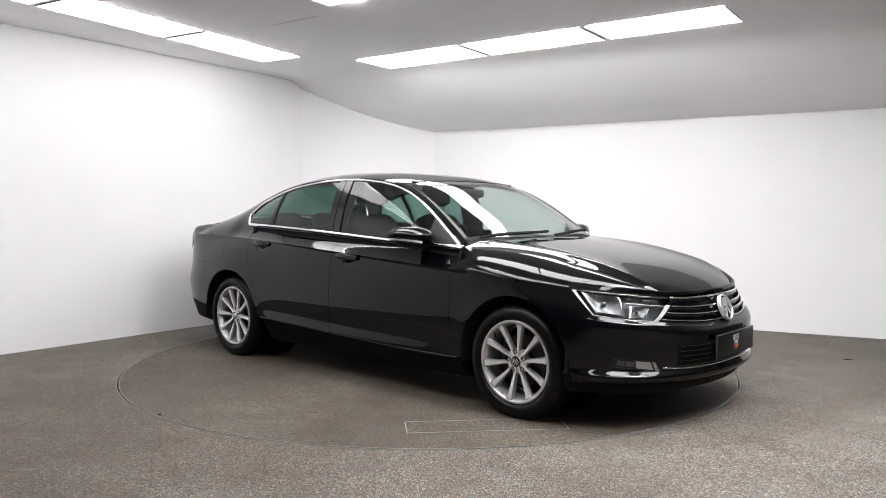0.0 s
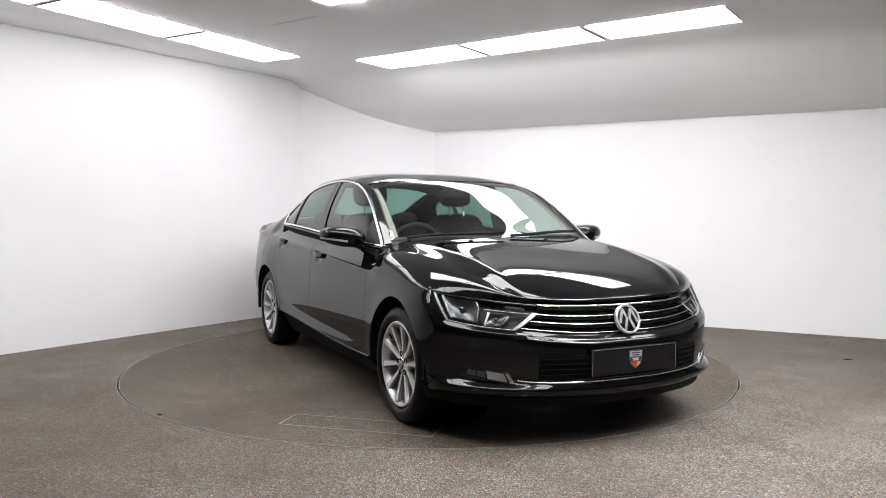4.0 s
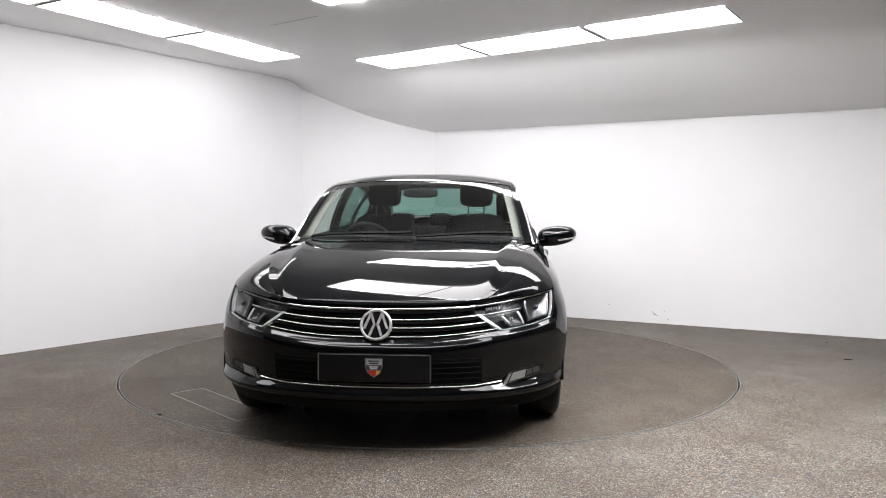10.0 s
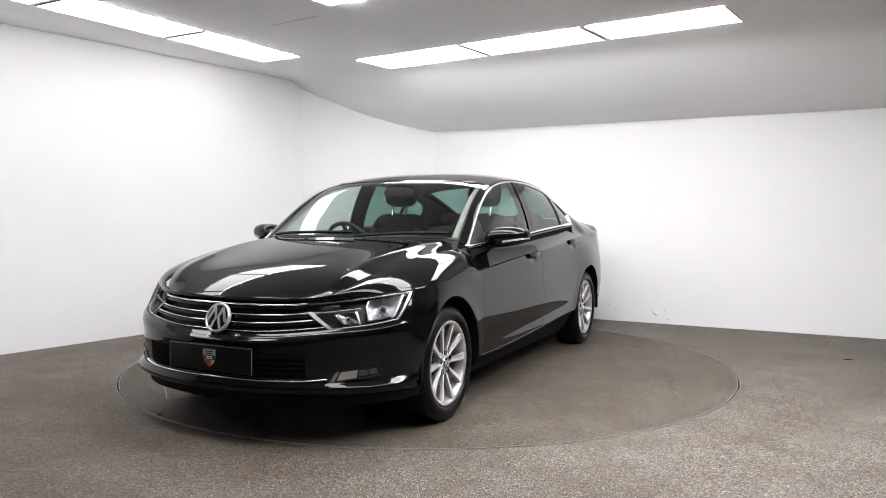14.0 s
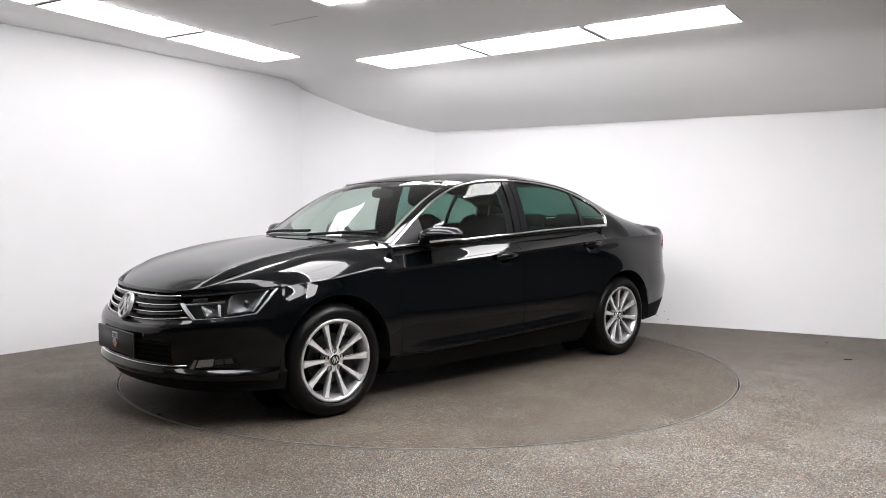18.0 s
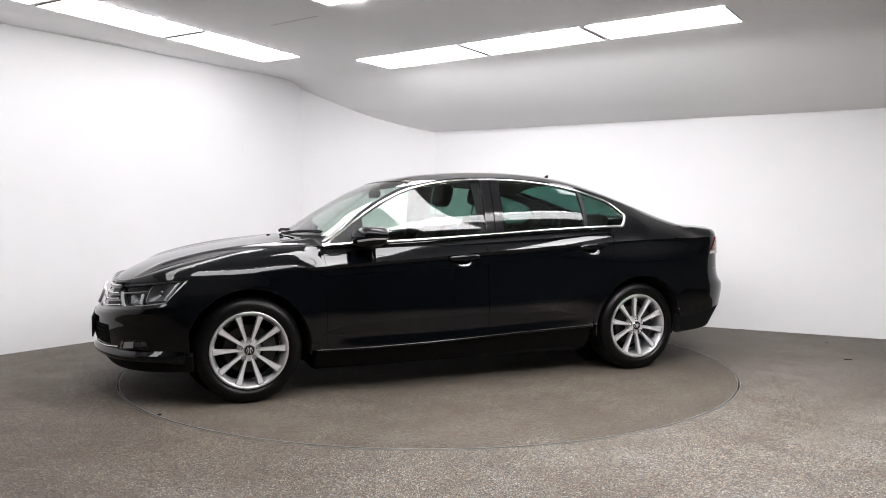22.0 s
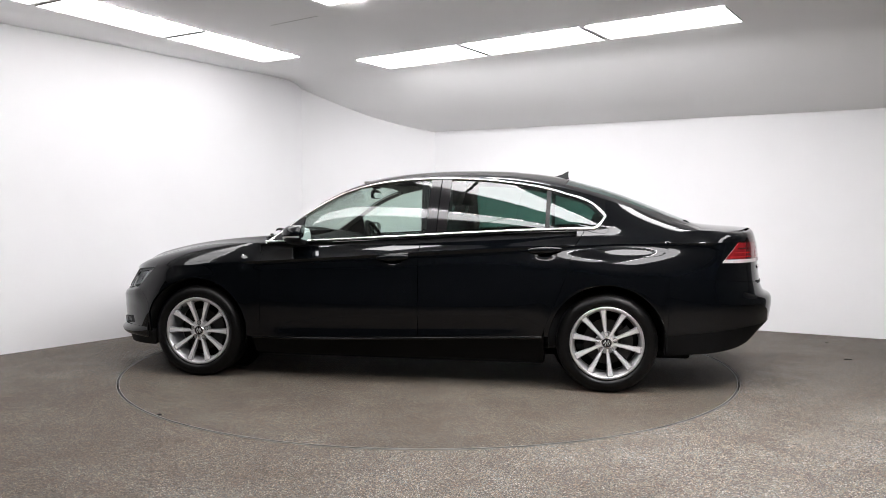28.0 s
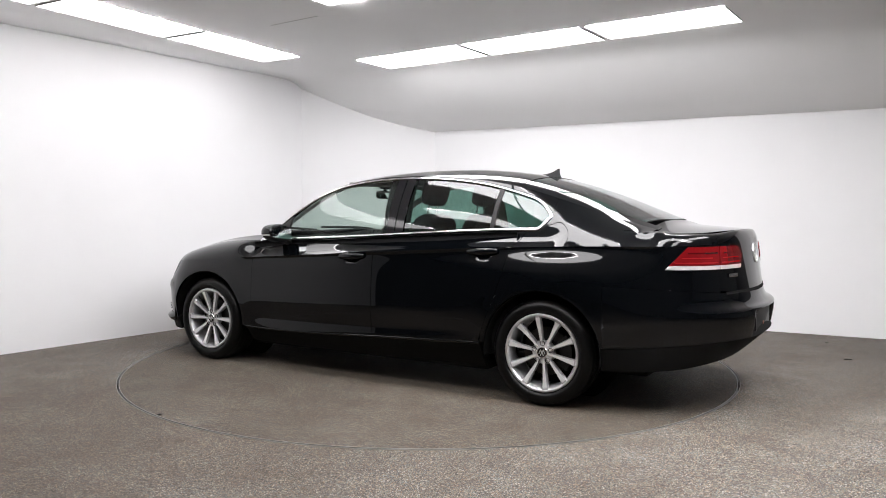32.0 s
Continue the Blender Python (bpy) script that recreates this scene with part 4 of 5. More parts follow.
def build_wheel(turn):
    """Axis along y, outer face towards +y."""
    bm = bmesh.new()
    lathe(bm, [(.210, -.19), (.223, -.188), (.223, -.17), (.207, -.15), (.200, -.05), (.204, -.02), (.215, .005), (.219, .010), (.2235, .012), (.2295, .0125), (.2335, .010), (.235, .004), (.233, -.004), (.226, -.012)], 72)
    wheel = part("wheel", bm, M_ALLOY, car, "silver ten-spoke alloy wheel", smooth=40)
    bm = bmesh.new()
    lathe(bm, [(.228, -.018), (.235, .000), (.241, .012), (.250, .0205), (.264, .0245), (.282, .0225), (.297, .013), (.303, .008), (.303, .0095), (.311, .0015), (.3170, -.010), (.3195, -.025),
               (.3190, -.032), (.3205, -.033), (.3212, -.075), (.3190, -.076), (.3190, -.083), (.3212, -.084), (.3212, -.112), (.3190, -.113), (.3190, -.12), (.3212, -.121), (.3205, -.165), (.3170, -.185), (.30, -.20), (.24, -.21), (.21, -.195)], 96)
    part("tyre", bm, M_TYRE, wheel, "black rubber tyre", smooth=30)
    # one spoke, then nine more on the same mesh
    bm = bmesh.new()
    secs = []
    for r, w, face, base in ((.030, .0115, -.012, -.045), (.060, .0115, -.014, -.045), (.095, .0126, -.010, -.042), (.144, .0158, -.003, -.036), (.186, .0195, .003, -.03), (.210, .025, .0075, -.022), (.2225, .0305, .0105, -.012)):
        secs.append([(r, base, -w * .72), (r, face - .013, -w), (r, face - .0105, -w * .95), (r, face, -w * .62), (r, face, w * .62), (r, face - .0105, w * .95), (r, face - .013, w), (r, base, w * .72)])
    vs = grid_faces(bm, secs, close=True)
    bm.faces.new(vs[0])
    bm.faces.new(vs[-1])
    bmesh.ops.recalc_face_normals(bm, faces=bm.faces)
    bm.normal_update()
    for f in bm.faces:
        f.material_index = 0 if f.normal.y > 0.9 and f.calc_center_median().x < .205 else 1
    spoke = part("spoke", bm, (M_POLISHED, M_SHADED_ALLOY), wheel, "spoke with a bright-turned face", smooth=18)
    spoke.matrix_basis = pose(0, 0, 0, 0, turn, 0)
    for i in range(1, 10):
        o = new("spoke", spoke.data)
        o.parent = wheel
        o.matrix_basis = pose(0, 0, 0, 0, turn + 36 * i, 0)
    bm = bmesh.new()
    lathe(bm, [(.07, -.055), (.072, -.03), (.066, -.019), (.05, -.016), (.035, -.015), (.034, -.02)], 40)
    part("hub", bm, M_ALLOY, wheel, smooth=35)
    bm = bmesh.new()
    lathe(bm, [(.0335, -.02), (.0335, -.009), (.0315, -.0065), (.029, -.0065), (.0285, -.008)], 36)
    part("cap_ring", bm, M_CHROME, wheel, smooth=35)
    bm = bmesh.new()
    lathe(bm, [(.0284, -.012), (.0284, -.0082), (.015, -.0068), (.001, -.0062)], 32, cap=True)
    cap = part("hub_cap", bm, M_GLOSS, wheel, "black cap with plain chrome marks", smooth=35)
    badge_marks(cap, .0235, pose(0, -.0058, 0, -90, 0, 0), 0.0016)
    for i in range(5):
        bm = bmesh.new()
        lathe(bm, [(.0150, -.030), (.0150, -.0125), (.0132, -.0115), (.0122, -.028)], 18, cap=True)
        b = part("bolt_socket", bm, M_WELL, wheel)
        a = radians(90 + 72 * i)
        b.matrix_basis = pose(.056 * math.cos(a), 0.002, .056 * math.sin(a))
        bm = bmesh.new()
        lathe(bm, [(.0172, -.03), (.0172, -.0145), (.0145, -.0145), (.0140, -.02)], 20)
        b = part("bolt_seat", bm, M_ALLOY, wheel, smooth=35)
        b.matrix_basis = pose(.056 * math.cos(a), 0.0, .056 * math.sin(a))
    bm = bmesh.new()
    lathe(bm, [(.145, -.085), (.145, -.075), (.144, -.073), (.08, -.073), (.075, -.06), (.02, -.06)], 48, cap=True)
    part("brake_disc", bm, M_DISC, wheel, "grey steel brake disc", smooth=35)
    bm = bmesh.new()
    bmesh.ops.create_cone(bm, cap_ends=True, segments=10, radius1=.005, radius2=.004, depth=.04, matrix=pose(.198 * math.cos(.9), -.005, .198 * math.sin(.9), -50, 0, 35))
    part("valve", bm, M_TRIM, wheel)
    bm = bmesh.new()
    rows = []
    for y in (-.12, -.06):
        rows.append([Vector((r * math.cos(a), y, r * math.sin(a))) for r in (.095, .168) for a in ([radians(d) for d in range(140, 221, 10)] if r == .095 else [radians(d) for d in range(220, 139, -10)])])
    vs = grid_faces(bm, rows, close=True)
    bm.faces.new(vs[0])
    bm.faces.new(vs[1])
    bmesh.ops.recalc_face_normals(bm, faces=bm.faces)
    part("brake_caliper", bm, M_CALIPER, wheel, "dull grey brake caliper")
    bm = bmesh.new()
    bmesh.ops.create_cone(bm, cap_ends=True, segments=40, radius1=.2, radius2=.2, depth=.02, matrix=pose(0, -.17, 0, 90))
    part("backing_plate", bm, M_WELL, wheel)
    return wheel


def badge_marks(parent, r, m, depth):
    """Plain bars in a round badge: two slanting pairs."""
    bm = bmesh.new()
    for sx in (-1, 1):
        for x0, z0, x1, z1 in ((.10, -.05, .42, .78), (.10, .02, .38, -.78), (.38, -.78, .80, .28)):
            a, b = Vector((sx * x0 * r, z0 * r)), Vector((sx * x1 * r, z1 * r))
            d = (b - a).normalized()
            n = Vector((-d.y, d.x)) * r * 0.085
            q = [a - n, b - n, b + n, a + n]
            if sx < 0:
                q.reverse()
            prism(bm, [(p.x, p.y) for p in q], -depth, depth)
    o = part("badge_marks", bm, M_BADGE, parent, "plain chrome bars")
    o.matrix_basis = m
    return o


FACE_Y = 0.884
for x, turn in ((AXLE, 0.0), (-AXLE, -11.0)):
    w = build_wheel(turn)
    w.matrix_basis = pose(x, FACE_Y, WHEEL_Z)
    o = copy_thing(w, pose(x, -FACE_Y, WHEEL_Z, 0, 0, 180) @ pose(0, 0, 0, 0, 9, 0))
    o.parent = car

# ---------------------------------------------------------------- the car: nose


def lamp_inner(v):
    y = lerp(.588, .490, (v - 3) / .70) if v < 3.70 else lerp(.490, .508, (v - 3.70) / .30)
    return s_at_y(y)


def lamp_point(a, b):
    v = 3.0 + b
    return skin(lerp(lamp_inner(v), front_cut(v), a), v)


def lamp_sheet(a0, a1, b0, b1, na, nb):
    return [[lamp_point(a, b) for a in spaced(a0, a1, na)] for b in spaced(b0, b1, nb)]


def nose_patch(y0, y1, z0, z1, ny, nz):
    """A patch of the bumper; z0, z1: heights, each a value or a function of y."""
    f0 = z0 if callable(z0) else (lambda y: z0)
    f1 = z1 if callable(z1) else (lambda y: z1)
    rows = []
    for k in spaced(0, 1, nz):
        r = []
        for y in spaced(y0, y1, ny):
            s = s_at_y(abs(y))
            p = skin(s, v_at_z(s, lerp(f0(abs(y)), f1(abs(y)), k)))
            r.append(Vector((p.x, math.copysign(p.y, y) if y else 0.0, p.z)))
        rows.append(r)
    return rows


def headlamp(sgn):
    hint = (1, sgn * 0.4, 0)
    bm = bmesh.new()
    sheet(bm, mirrored(lamp_sheet(0, 1, 0, 1, 22, 10), sgn), hint, gap=0, fold=0.0, lift=-0.055)
    # walls of the lamp bowl
    for edge in ([lamp_point(a, 0.0) for a in spaced(0, 1, 22)], [lamp_point(a, 1.0) for a in spaced(0, 1, 22)], [lamp_point(0, b) for b in spaced(0, 1, 10)], [lamp_point(1, b) for b in spaced(0, 1, 10)]):
        n = Vector((0.75, 0.6, 0.25)).normalized()
        sheet(bm, mirrored([edge, [p - n * 0.055 for p in edge]], sgn), (0, 0, 1), gap=0, fold=0)
    lamp = part("headlamp", bm, M_LAMP_IN, car, "clear headlamp with dark inside and chrome edging")
    # chrome and light-guide edging
    for name, box_, material, lift in (("bottom_strip", (0.05, .985, .02, .058, 24, 4), M_LED, -.010), ("inner_strip", (0.0, .056, .03, .69, 4, 8), M_LED, -.009), ("top_strip", (0.0, .985, .93, .965, 24, 3), M_LAMP_FRAME, -.014),
                                       ("middle_strip", (.06, .50, .63, .675, 12, 3), M_LAMP_FRAME, -.016), ("outer_strip", (.955, .985, .08, .93, 4, 8), M_LED, -.012)):
        bm = bmesh.new()
        sheet(bm, mirrored(lamp_sheet(*box_), sgn), hint, gap=0, fold=0.010, lift=lift, bead=0.004)
        part(name, bm, material, lamp, "pale light guide" if material == M_LED else "chrome strip", smooth=60)
    # two lamp chambers: fluted reflector, chrome frame on three sides, bulb
    for a0, a1, b0, b1, r in ((.24, .43, .16, .52, .014), (.55, .87, .19, .84, .024)):
        bm = bmesh.new()
        rows = lamp_sheet(a0, a1, b0, b1, 20, 8)
        deep = []
        for j, row in enumerate(rows):
            deep.append([])
            for i, p in enumerate(row):
                e = math.sin(math.pi * i / 20) * math.sin(math.pi * (j + 1) / 10)
                deep[-1].append(p - Vector((.86, .46, .1)).normalized() * (.016 + .026 * e + .0012 * (i % 2)))
        sheet(bm, mirrored(deep, sgn), hint, gap=0, fold=0)
        part("reflector", bm, M_REFLECTOR, lamp, "fluted bright reflector", smooth=25)
        for name, q in (("chamber_foot", (a0, a1, b0 - .012, b0 + .012, 10, 3)), ("chamber_side", (a0 - .005, a0 + .005, b0, b1, 3, 8)), ("light_bar", (a1 + .004, a1 + .026, b0 - .03, b1 + .05, 4, 8))):
            bm = bmesh.new()
            sheet(bm, mirrored(lamp_sheet(*q), sgn), hint, gap=0, fold=0.014, lift=-.014, bead=.003)
            if name == "light_bar":
                part(name, bm, M_LED, lamp, "pale light guide", smooth=60)
            else:
                part(name, bm, M_LAMP_FRAME, lamp, "chrome frame", smooth=60)
        c = lamp_point((a0 + a1) / 2, (b0 + b1) / 2) - Vector((.86, .46, .1)).normalized() * .03
        bm = bmesh.new()
        bmesh.ops.create_uvsphere(bm, u_segments=14, v_segments=8, radius=r * .55, matrix=Matrix.Translation((c.x, sgn * c.y, c.z)))
        part("bulb", bm, M_REFLECTOR, lamp, smooth=180)
    # ribbed side light above the inner chamber
    for i in range(7):
        bm = bmesh.new()
        a = .13 + .026 * i
        sheet(bm, mirrored(lamp_sheet(a, a + .016, .73, .86, 3, 3), sgn), hint, gap=0, fold=.006, lift=-.02, bead=.002)
        part("side_light_rib", bm, M_LAMP_IN, lamp, "dark grey rib", smooth=60)
    bm = bmesh.new()
    sheet(bm, mirrored(lamp_sheet(0, 1, 0, 1, 24, 12), sgn), hint, gap=0.0015, fold=0)
    part("lens", bm, M_LENS, lamp, "clear lens", smooth=60).visible_shadow = False


for sgn in (1, -1):
    headlamp(sgn)

# grille
bm = bmesh.new()
rows = [[skin(lerp(lamp_inner(v), 0, a), v) for a in spaced(0, 1, 24)] for v in spaced(3.0, 4.0, 8)]
sheet(bm, both(rows), (1, 0, 0), gap=0, fold=0.0, lift=-0.035)
grille = part("grille", bm, M_TRIM, car, "black grille with chrome bars")
for v0, h, reach in ((3.925, .062, .995), (3.63, .045, .985), (3.39, .045, .985), (3.10, .05, .985)):
    bm = bmesh.new()
    rows = [[skin(lerp(lamp_inner(v) * reach, 0, a), v) for a in spaced(0, 1, 24)] for v in spaced(v0 - h / 2, v0 + h / 2, 6)]
    sheet(bm, both(rows), (1, 0, 0), gap=0, fold=0.012, lift=0.002, bead=0.004)
    part("grille_bar", bm, M_CHROME, grille, "chrome bar", smooth=50)
    bm = bmesh.new()
    rows = [[skin(lerp(lamp_inner(v) * reach, 0, a), v) for a in spaced(0, 1, 24)] for v in spaced(v0 - h / 2 - .09, v0 - h / 2 - .005, 2)]
    sheet(bm, both(rows), (1, 0, 0), gap=0, fold=0.03, lift=-0.004)
    part("grille_slat", bm, M_GLOSS, grille, "gloss black slat", smooth=50)


def badge(name, parent, m, r):
    bm = bmesh.new()
    lathe(bm, [(r * .84, -.006), (r * .84, .004), (r * .88, .0075), (r * .95, .0075), (r, .003), (r, -.012)], 48)
    o = part(name, bm, M_BADGE, parent, "round chrome badge", smooth=40)
    o.matrix_basis = m
    bm = bmesh.new()
    lathe(bm, [(r * .845, -.008), (r * .845, -.001), (r * .4, .001), (.001, .0015)], 40, cap=True)
    part("badge_disc", bm, M_GLOSS, o)
    badge_marks(o, r * .9, pose(0, .0035, 0, -90, 0, 0), .003)
    return o


badge("front_badge", car, pose(2.222, 0, .617, 0, 0, -90) @ pose(0, 0, 0, 21, 0, 0), .076)

def fog_lamp(sgn):
    """A slanting lamp let into the corner of the bumper."""
    hint = (1, sgn * .5, 0)

    def at(a, k, depth=0.0):
        y = lerp(.586 + .034 * k, .80 - .014 * k, a)
        s = s_at_y(y)
        p = skin(s, v_at_z(s, lerp(.318 + .17 * (y - .59), .374 + .13 * (y - .59), k)))
        return p - Vector((.86, .46, 0)).normalized() * depth

    def patch(a0, a1, k0, k1, na, nk, depth=None):
        return mirrored([[at(a, k, depth(i, j) if depth else 0) for i, a in enumerate(spaced(a0, a1, na))] for j, k in enumerate(spaced(k0, k1, nk))], sgn)

    bm = bmesh.new()
    sheet(bm, patch(0, 1, 0, 1, 16, 5), hint, gap=0, fold=0.004, lift=0.002)
    fog = part("fog_lamp", bm, M_TRIM, front_bumper, "slanting fog lamp in a black surround")
    bm = bmesh.new()
    sheet(bm, patch(.16, .54, .16, .86, 12, 5, lambda i, j: -.007 + .003 * math.sin(math.pi * i / 12) * math.sin(math.pi * (j + 1) / 7)), hint, gap=0, fold=0.002)
    part("fog_reflector", bm, M_FOG, fog, "bright reflector", smooth=60)
    bm = bmesh.new()
    sheet(bm, patch(.55, .90, .24, .78, 8, 4, lambda i, j: -.006 + .004 * math.sin(math.pi * i / 8)), hint, gap=0, fold=0.002)
    part("cornering_reflector", bm, M_REFLECTOR, fog, "dull reflector", smooth=40)
    for name, q in (("fog_edge", (.02, .11, .05, .95, 2, 4)), ("fog_edge", (.02, .97, .03, .08, 14, 2)), ("fog_divider", (.515, .54, .12, .86, 2, 4))):
        bm = bmesh.new()
        sheet(bm, patch(*q), hint, gap=0, fold=0.008, lift=0.007, bead=.001)
        part(name, bm, M_SATIN if q[1] < .5 else M_TRIM, fog, "silver edge" if q[1] < .5 else "")
    bm = bmesh.new()
    sheet(bm, patch(0.01, .98, .02, .98, 12, 4), hint, gap=0, fold=0.010, lift=0.010)
    part("fog_lens", bm, M_LENS, fog, "clear lens", smooth=60).visible_shadow = False


# lower nose: dark intake, chrome strip, fog lamps
bm = bmesh.new()
sheet(bm, nose_patch(-.50, .50, .345, .462, 40, 6), (1, 0, 0), gap=0, fold=0.004, lift=0.002)
intake = part("lower_intake", bm, M_WELL, front_bumper, "dark lower air intake")
for k in range(4):
    bm = bmesh.new()
    z = .362 + .026 * k
    sheet(bm, nose_patch(-.49, .49, z, z + .008, 40, 1), (1, 0, 0), gap=0, fold=0.004, lift=0.006)
    part("intake_slat", bm, M_WELL, intake)
bm = bmesh.new()
sheet(bm, nose_patch(-.585, .585, lambda y: .327 + .009 * max(0, (y - .45) / .13) ** 1.3, lambda y: .336 + .009 * max(0, (y - .45) / .13) ** 1.3, 60, 5), (1, 0, 0), gap=0, fold=0.006, lift=0.006, bead=0.005)
part("chrome_strip", bm, M_CHROME, front_bumper, "thin chrome strip", smooth=60)
# the lip: a ledge that stands out below the intake, round to the wheel arches
lip_rows = []
s_lip = s_at_x(1.775)
for z, reach in ((.326, .0), (.314, .007), (.303, .016), (.293, .021), (.279, .021), (.262, .015), (.25, .0)):
    row = []
    for a in spaced(1, 0, 36):
        s = s_lip * a
        p = skin(s, v_at_z(s, z + .012 * a * a))
        n = skin(s + .01, 1.5) - skin(s - .01, 1.5)
        n = Vector((n.y, -n.x, 0)).normalized()
        fade = min(1.0, (1 - a) / .12) if a > .88 else 1.0
        corner = 1 + 0.9 * math.exp(-((p.y - .70) / .16) ** 2)
        row.append(p + n * (.002 + reach * corner * (.1 + .9 * fade)))
    lip_rows.append(row)
bm = bmesh.new()
sheet(bm, both(lip_rows), (1, 0, 0), gap=0, fold=0.004)
part("front_lip", bm, M_PAINT, front_bumper, smooth=60)
for sgn in (1, -1):
    fog_lamp(sgn)


def shield(parent, m, h):
    """A small dealer shield: plain fields of colour."""
    w = h * 0.92
    for name, material, pts in (("shield_edge", M_SATIN, [(-.5, .5), (.5, .5), (.5, .1), (.36, -.25), (0, -.5), (-.36, -.25), (-.5, .1)]),
                                ("shield_top", M_SHIELD_GREY, [(-.44, .16), (.44, .16), (.44, .44), (-.44, .44)]),
                                ("shield_band", M_SHIELD_NAVY, [(-.40, -.1), (.40, -.1), (.44, .13), (-.44, .13)]),
                                ("shield_red", M_SHIELD_RED, [(-.36, -.13), (0.12, -.13), (.08, -.42), (0, -.44), (-.30, -.25)]),
                                ("shield_gold", M_SHIELD_GOLD, [(.14, -.13), (.36, -.13), (.30, -.25), (.10, -.41)])):
        bm = bmesh.new()
        pp = [(x * w, z * h) for x, z in pts]
        area = sum(a[0] * b[1] - b[0] * a[1] for a, b in zip(pp, pp[1:] + pp[:1]))
        if area < 0:
            pp.reverse()
        prism(bm, pp, 0, .002 if name == "shield_edge" else .0032)
        o = part(name, bm, material, parent)
        o.matrix_basis = m
    for z, k in ((.36, .6), (.24, .5), (.06, .5), (-.03, .4)):
        bm = bmesh.new()
        box(bm, (-k * w / 2, z * h - h * .03, .0031), (k * w / 2, z * h + h * .03, .0042))
        o = part("shield_bar", bm, M_PALE if z < .2 else M_SHIELD_NAVY, parent)
        o.matrix_basis = m


def plate(parent, m, w, h):
    """Upright in the xz plane of m's frame, facing +z of m."""
    bm = bmesh.new()
    box(bm, (-w / 2, -h / 2, -.008), (w / 2, h / 2, 0), .003)
    o = part("number_plate", bm, M_PLATE, parent, "blank black display plate with a small shield")
    o.matrix_basis = m
    for lo, hi in (((-w / 2 + .003, h / 2 - .006, 0), (w / 2 - .003, h / 2 - .003, .0012)), ((-w / 2 + .003, -h / 2 + .003, 0), (-w / 2 + .006, h / 2 - .007, .0012)), ((w / 2 - .006, -h / 2 + .003, 0), (w / 2 - .003, h / 2 - .007, .0012))):
        bm = bmesh.new()
        box(bm, lo, hi)
        part("plate_edge", bm, M_EDGE, o, "grey edge line")
    shield(o, pose(0, 0, .0005), .092)
    return o


plate(front_bumper, pose(2.282, 0, .424, 0, 0, 90) @ pose(0, 0, 0, 90, 0, 0), .535, .132)

# ---------------------------------------------------------------- the car: tail


def tail_patch(s0, s1, z0, z1, ns, nz):
    """s0, s1: functions of the height share k."""
    rows = []
    for k in spaced(0, 1, nz):
        z = lerp(z0, z1, k)
        rows.append([(lambda s: skin(s, v_at_z(s, z)))(lerp(s0(k), s1(k), a)) for a in spaced(0, 1, ns)])
    return rows


for sgn in (1, -1):
    hint = (-1, sgn * .6, 0)
    fr = lambda k: s_at_x(lerp(-2.095, -2.205, k), 3)
    mid = lambda k: boot_cut - .003
    mid2 = lambda k: boot_cut + .004
    inn = lambda k: s_at_y(lerp(.37, .33, min(1, k * 1.6)) if k < .6 else lerp(.33, .39, (k - .6) / .4), True)
    for name, a, b in (("tail_lamp", fr, mid), ("boot_lamp", mid2, inn)):
        bm = bmesh.new()
        sheet(bm, mirrored(tail_patch(lambda k: a(.17 + .83 * k), lambda k: b(.17 + .83 * k), .858, .962, 14, 8), sgn), hint, gap=0.0005, fold=0.012, lift=0.006)
        lamp = part(name, bm, M_RED, car, "red tail lamp with white lower stripe", smooth=60)
        bm = bmesh.new()
        sheet(bm, mirrored(tail_patch(lambda k: a(.17 * k), lambda k: b(.17 * k), .834, .857, 14, 2), sgn), hint, gap=0.0005, fold=0.012, lift=0.006)
        part("white_stripe", bm, M_WHITE_LENS, lamp, "white lens stripe", smooth=60)
        for z0, z1, c0, c1 in ((.868, .876, .06, .96), (.896, .902, .10, .80), (.922, .930, .14, .95)):
            bm = bmesh.new()
            kk = (z0 - .834) / .128
            sheet(bm, mirrored(tail_patch(lambda k: lerp(a(kk), b(kk), c0), lambda k: lerp(a(kk), b(kk), c1), z0, z1, 12, 1), sgn), hint, gap=0, fold=0.003, lift=0.008)
            part("light_bar", bm, M_RED_PALE if z0 < .92 else M_RED_DARK, lamp, "pale red light bar" if z0 < .92 else "deep red light bar", smooth=60)

p = skin(S_END, v_at_z(S_END, .905))
badge("rear_badge", car, pose(p.x + .002, 0, .905, 0, 0, 90) @ pose(0, 0, 0, 10, 0, 0), .062)
# lettering too small to read, as plain bars
for sgn, n in ((1, 6), (-1, 3)):
    for i in range(n):
        y = sgn * (.425 + .017 * i)
        s = s_at_y(abs(y), True)
        q = skin(s, v_at_z(s, .795))
        bm = bmesh.new()
        box(bm, (-.003, -.006, -.010), (.003, .006, .010), .0015)
        o = part("letter_bar", bm, M_CHROME, car, "small chrome bar")
        o.matrix_basis = pose(q.x - .002, y, .795, 0, 0, -sgn * 22)
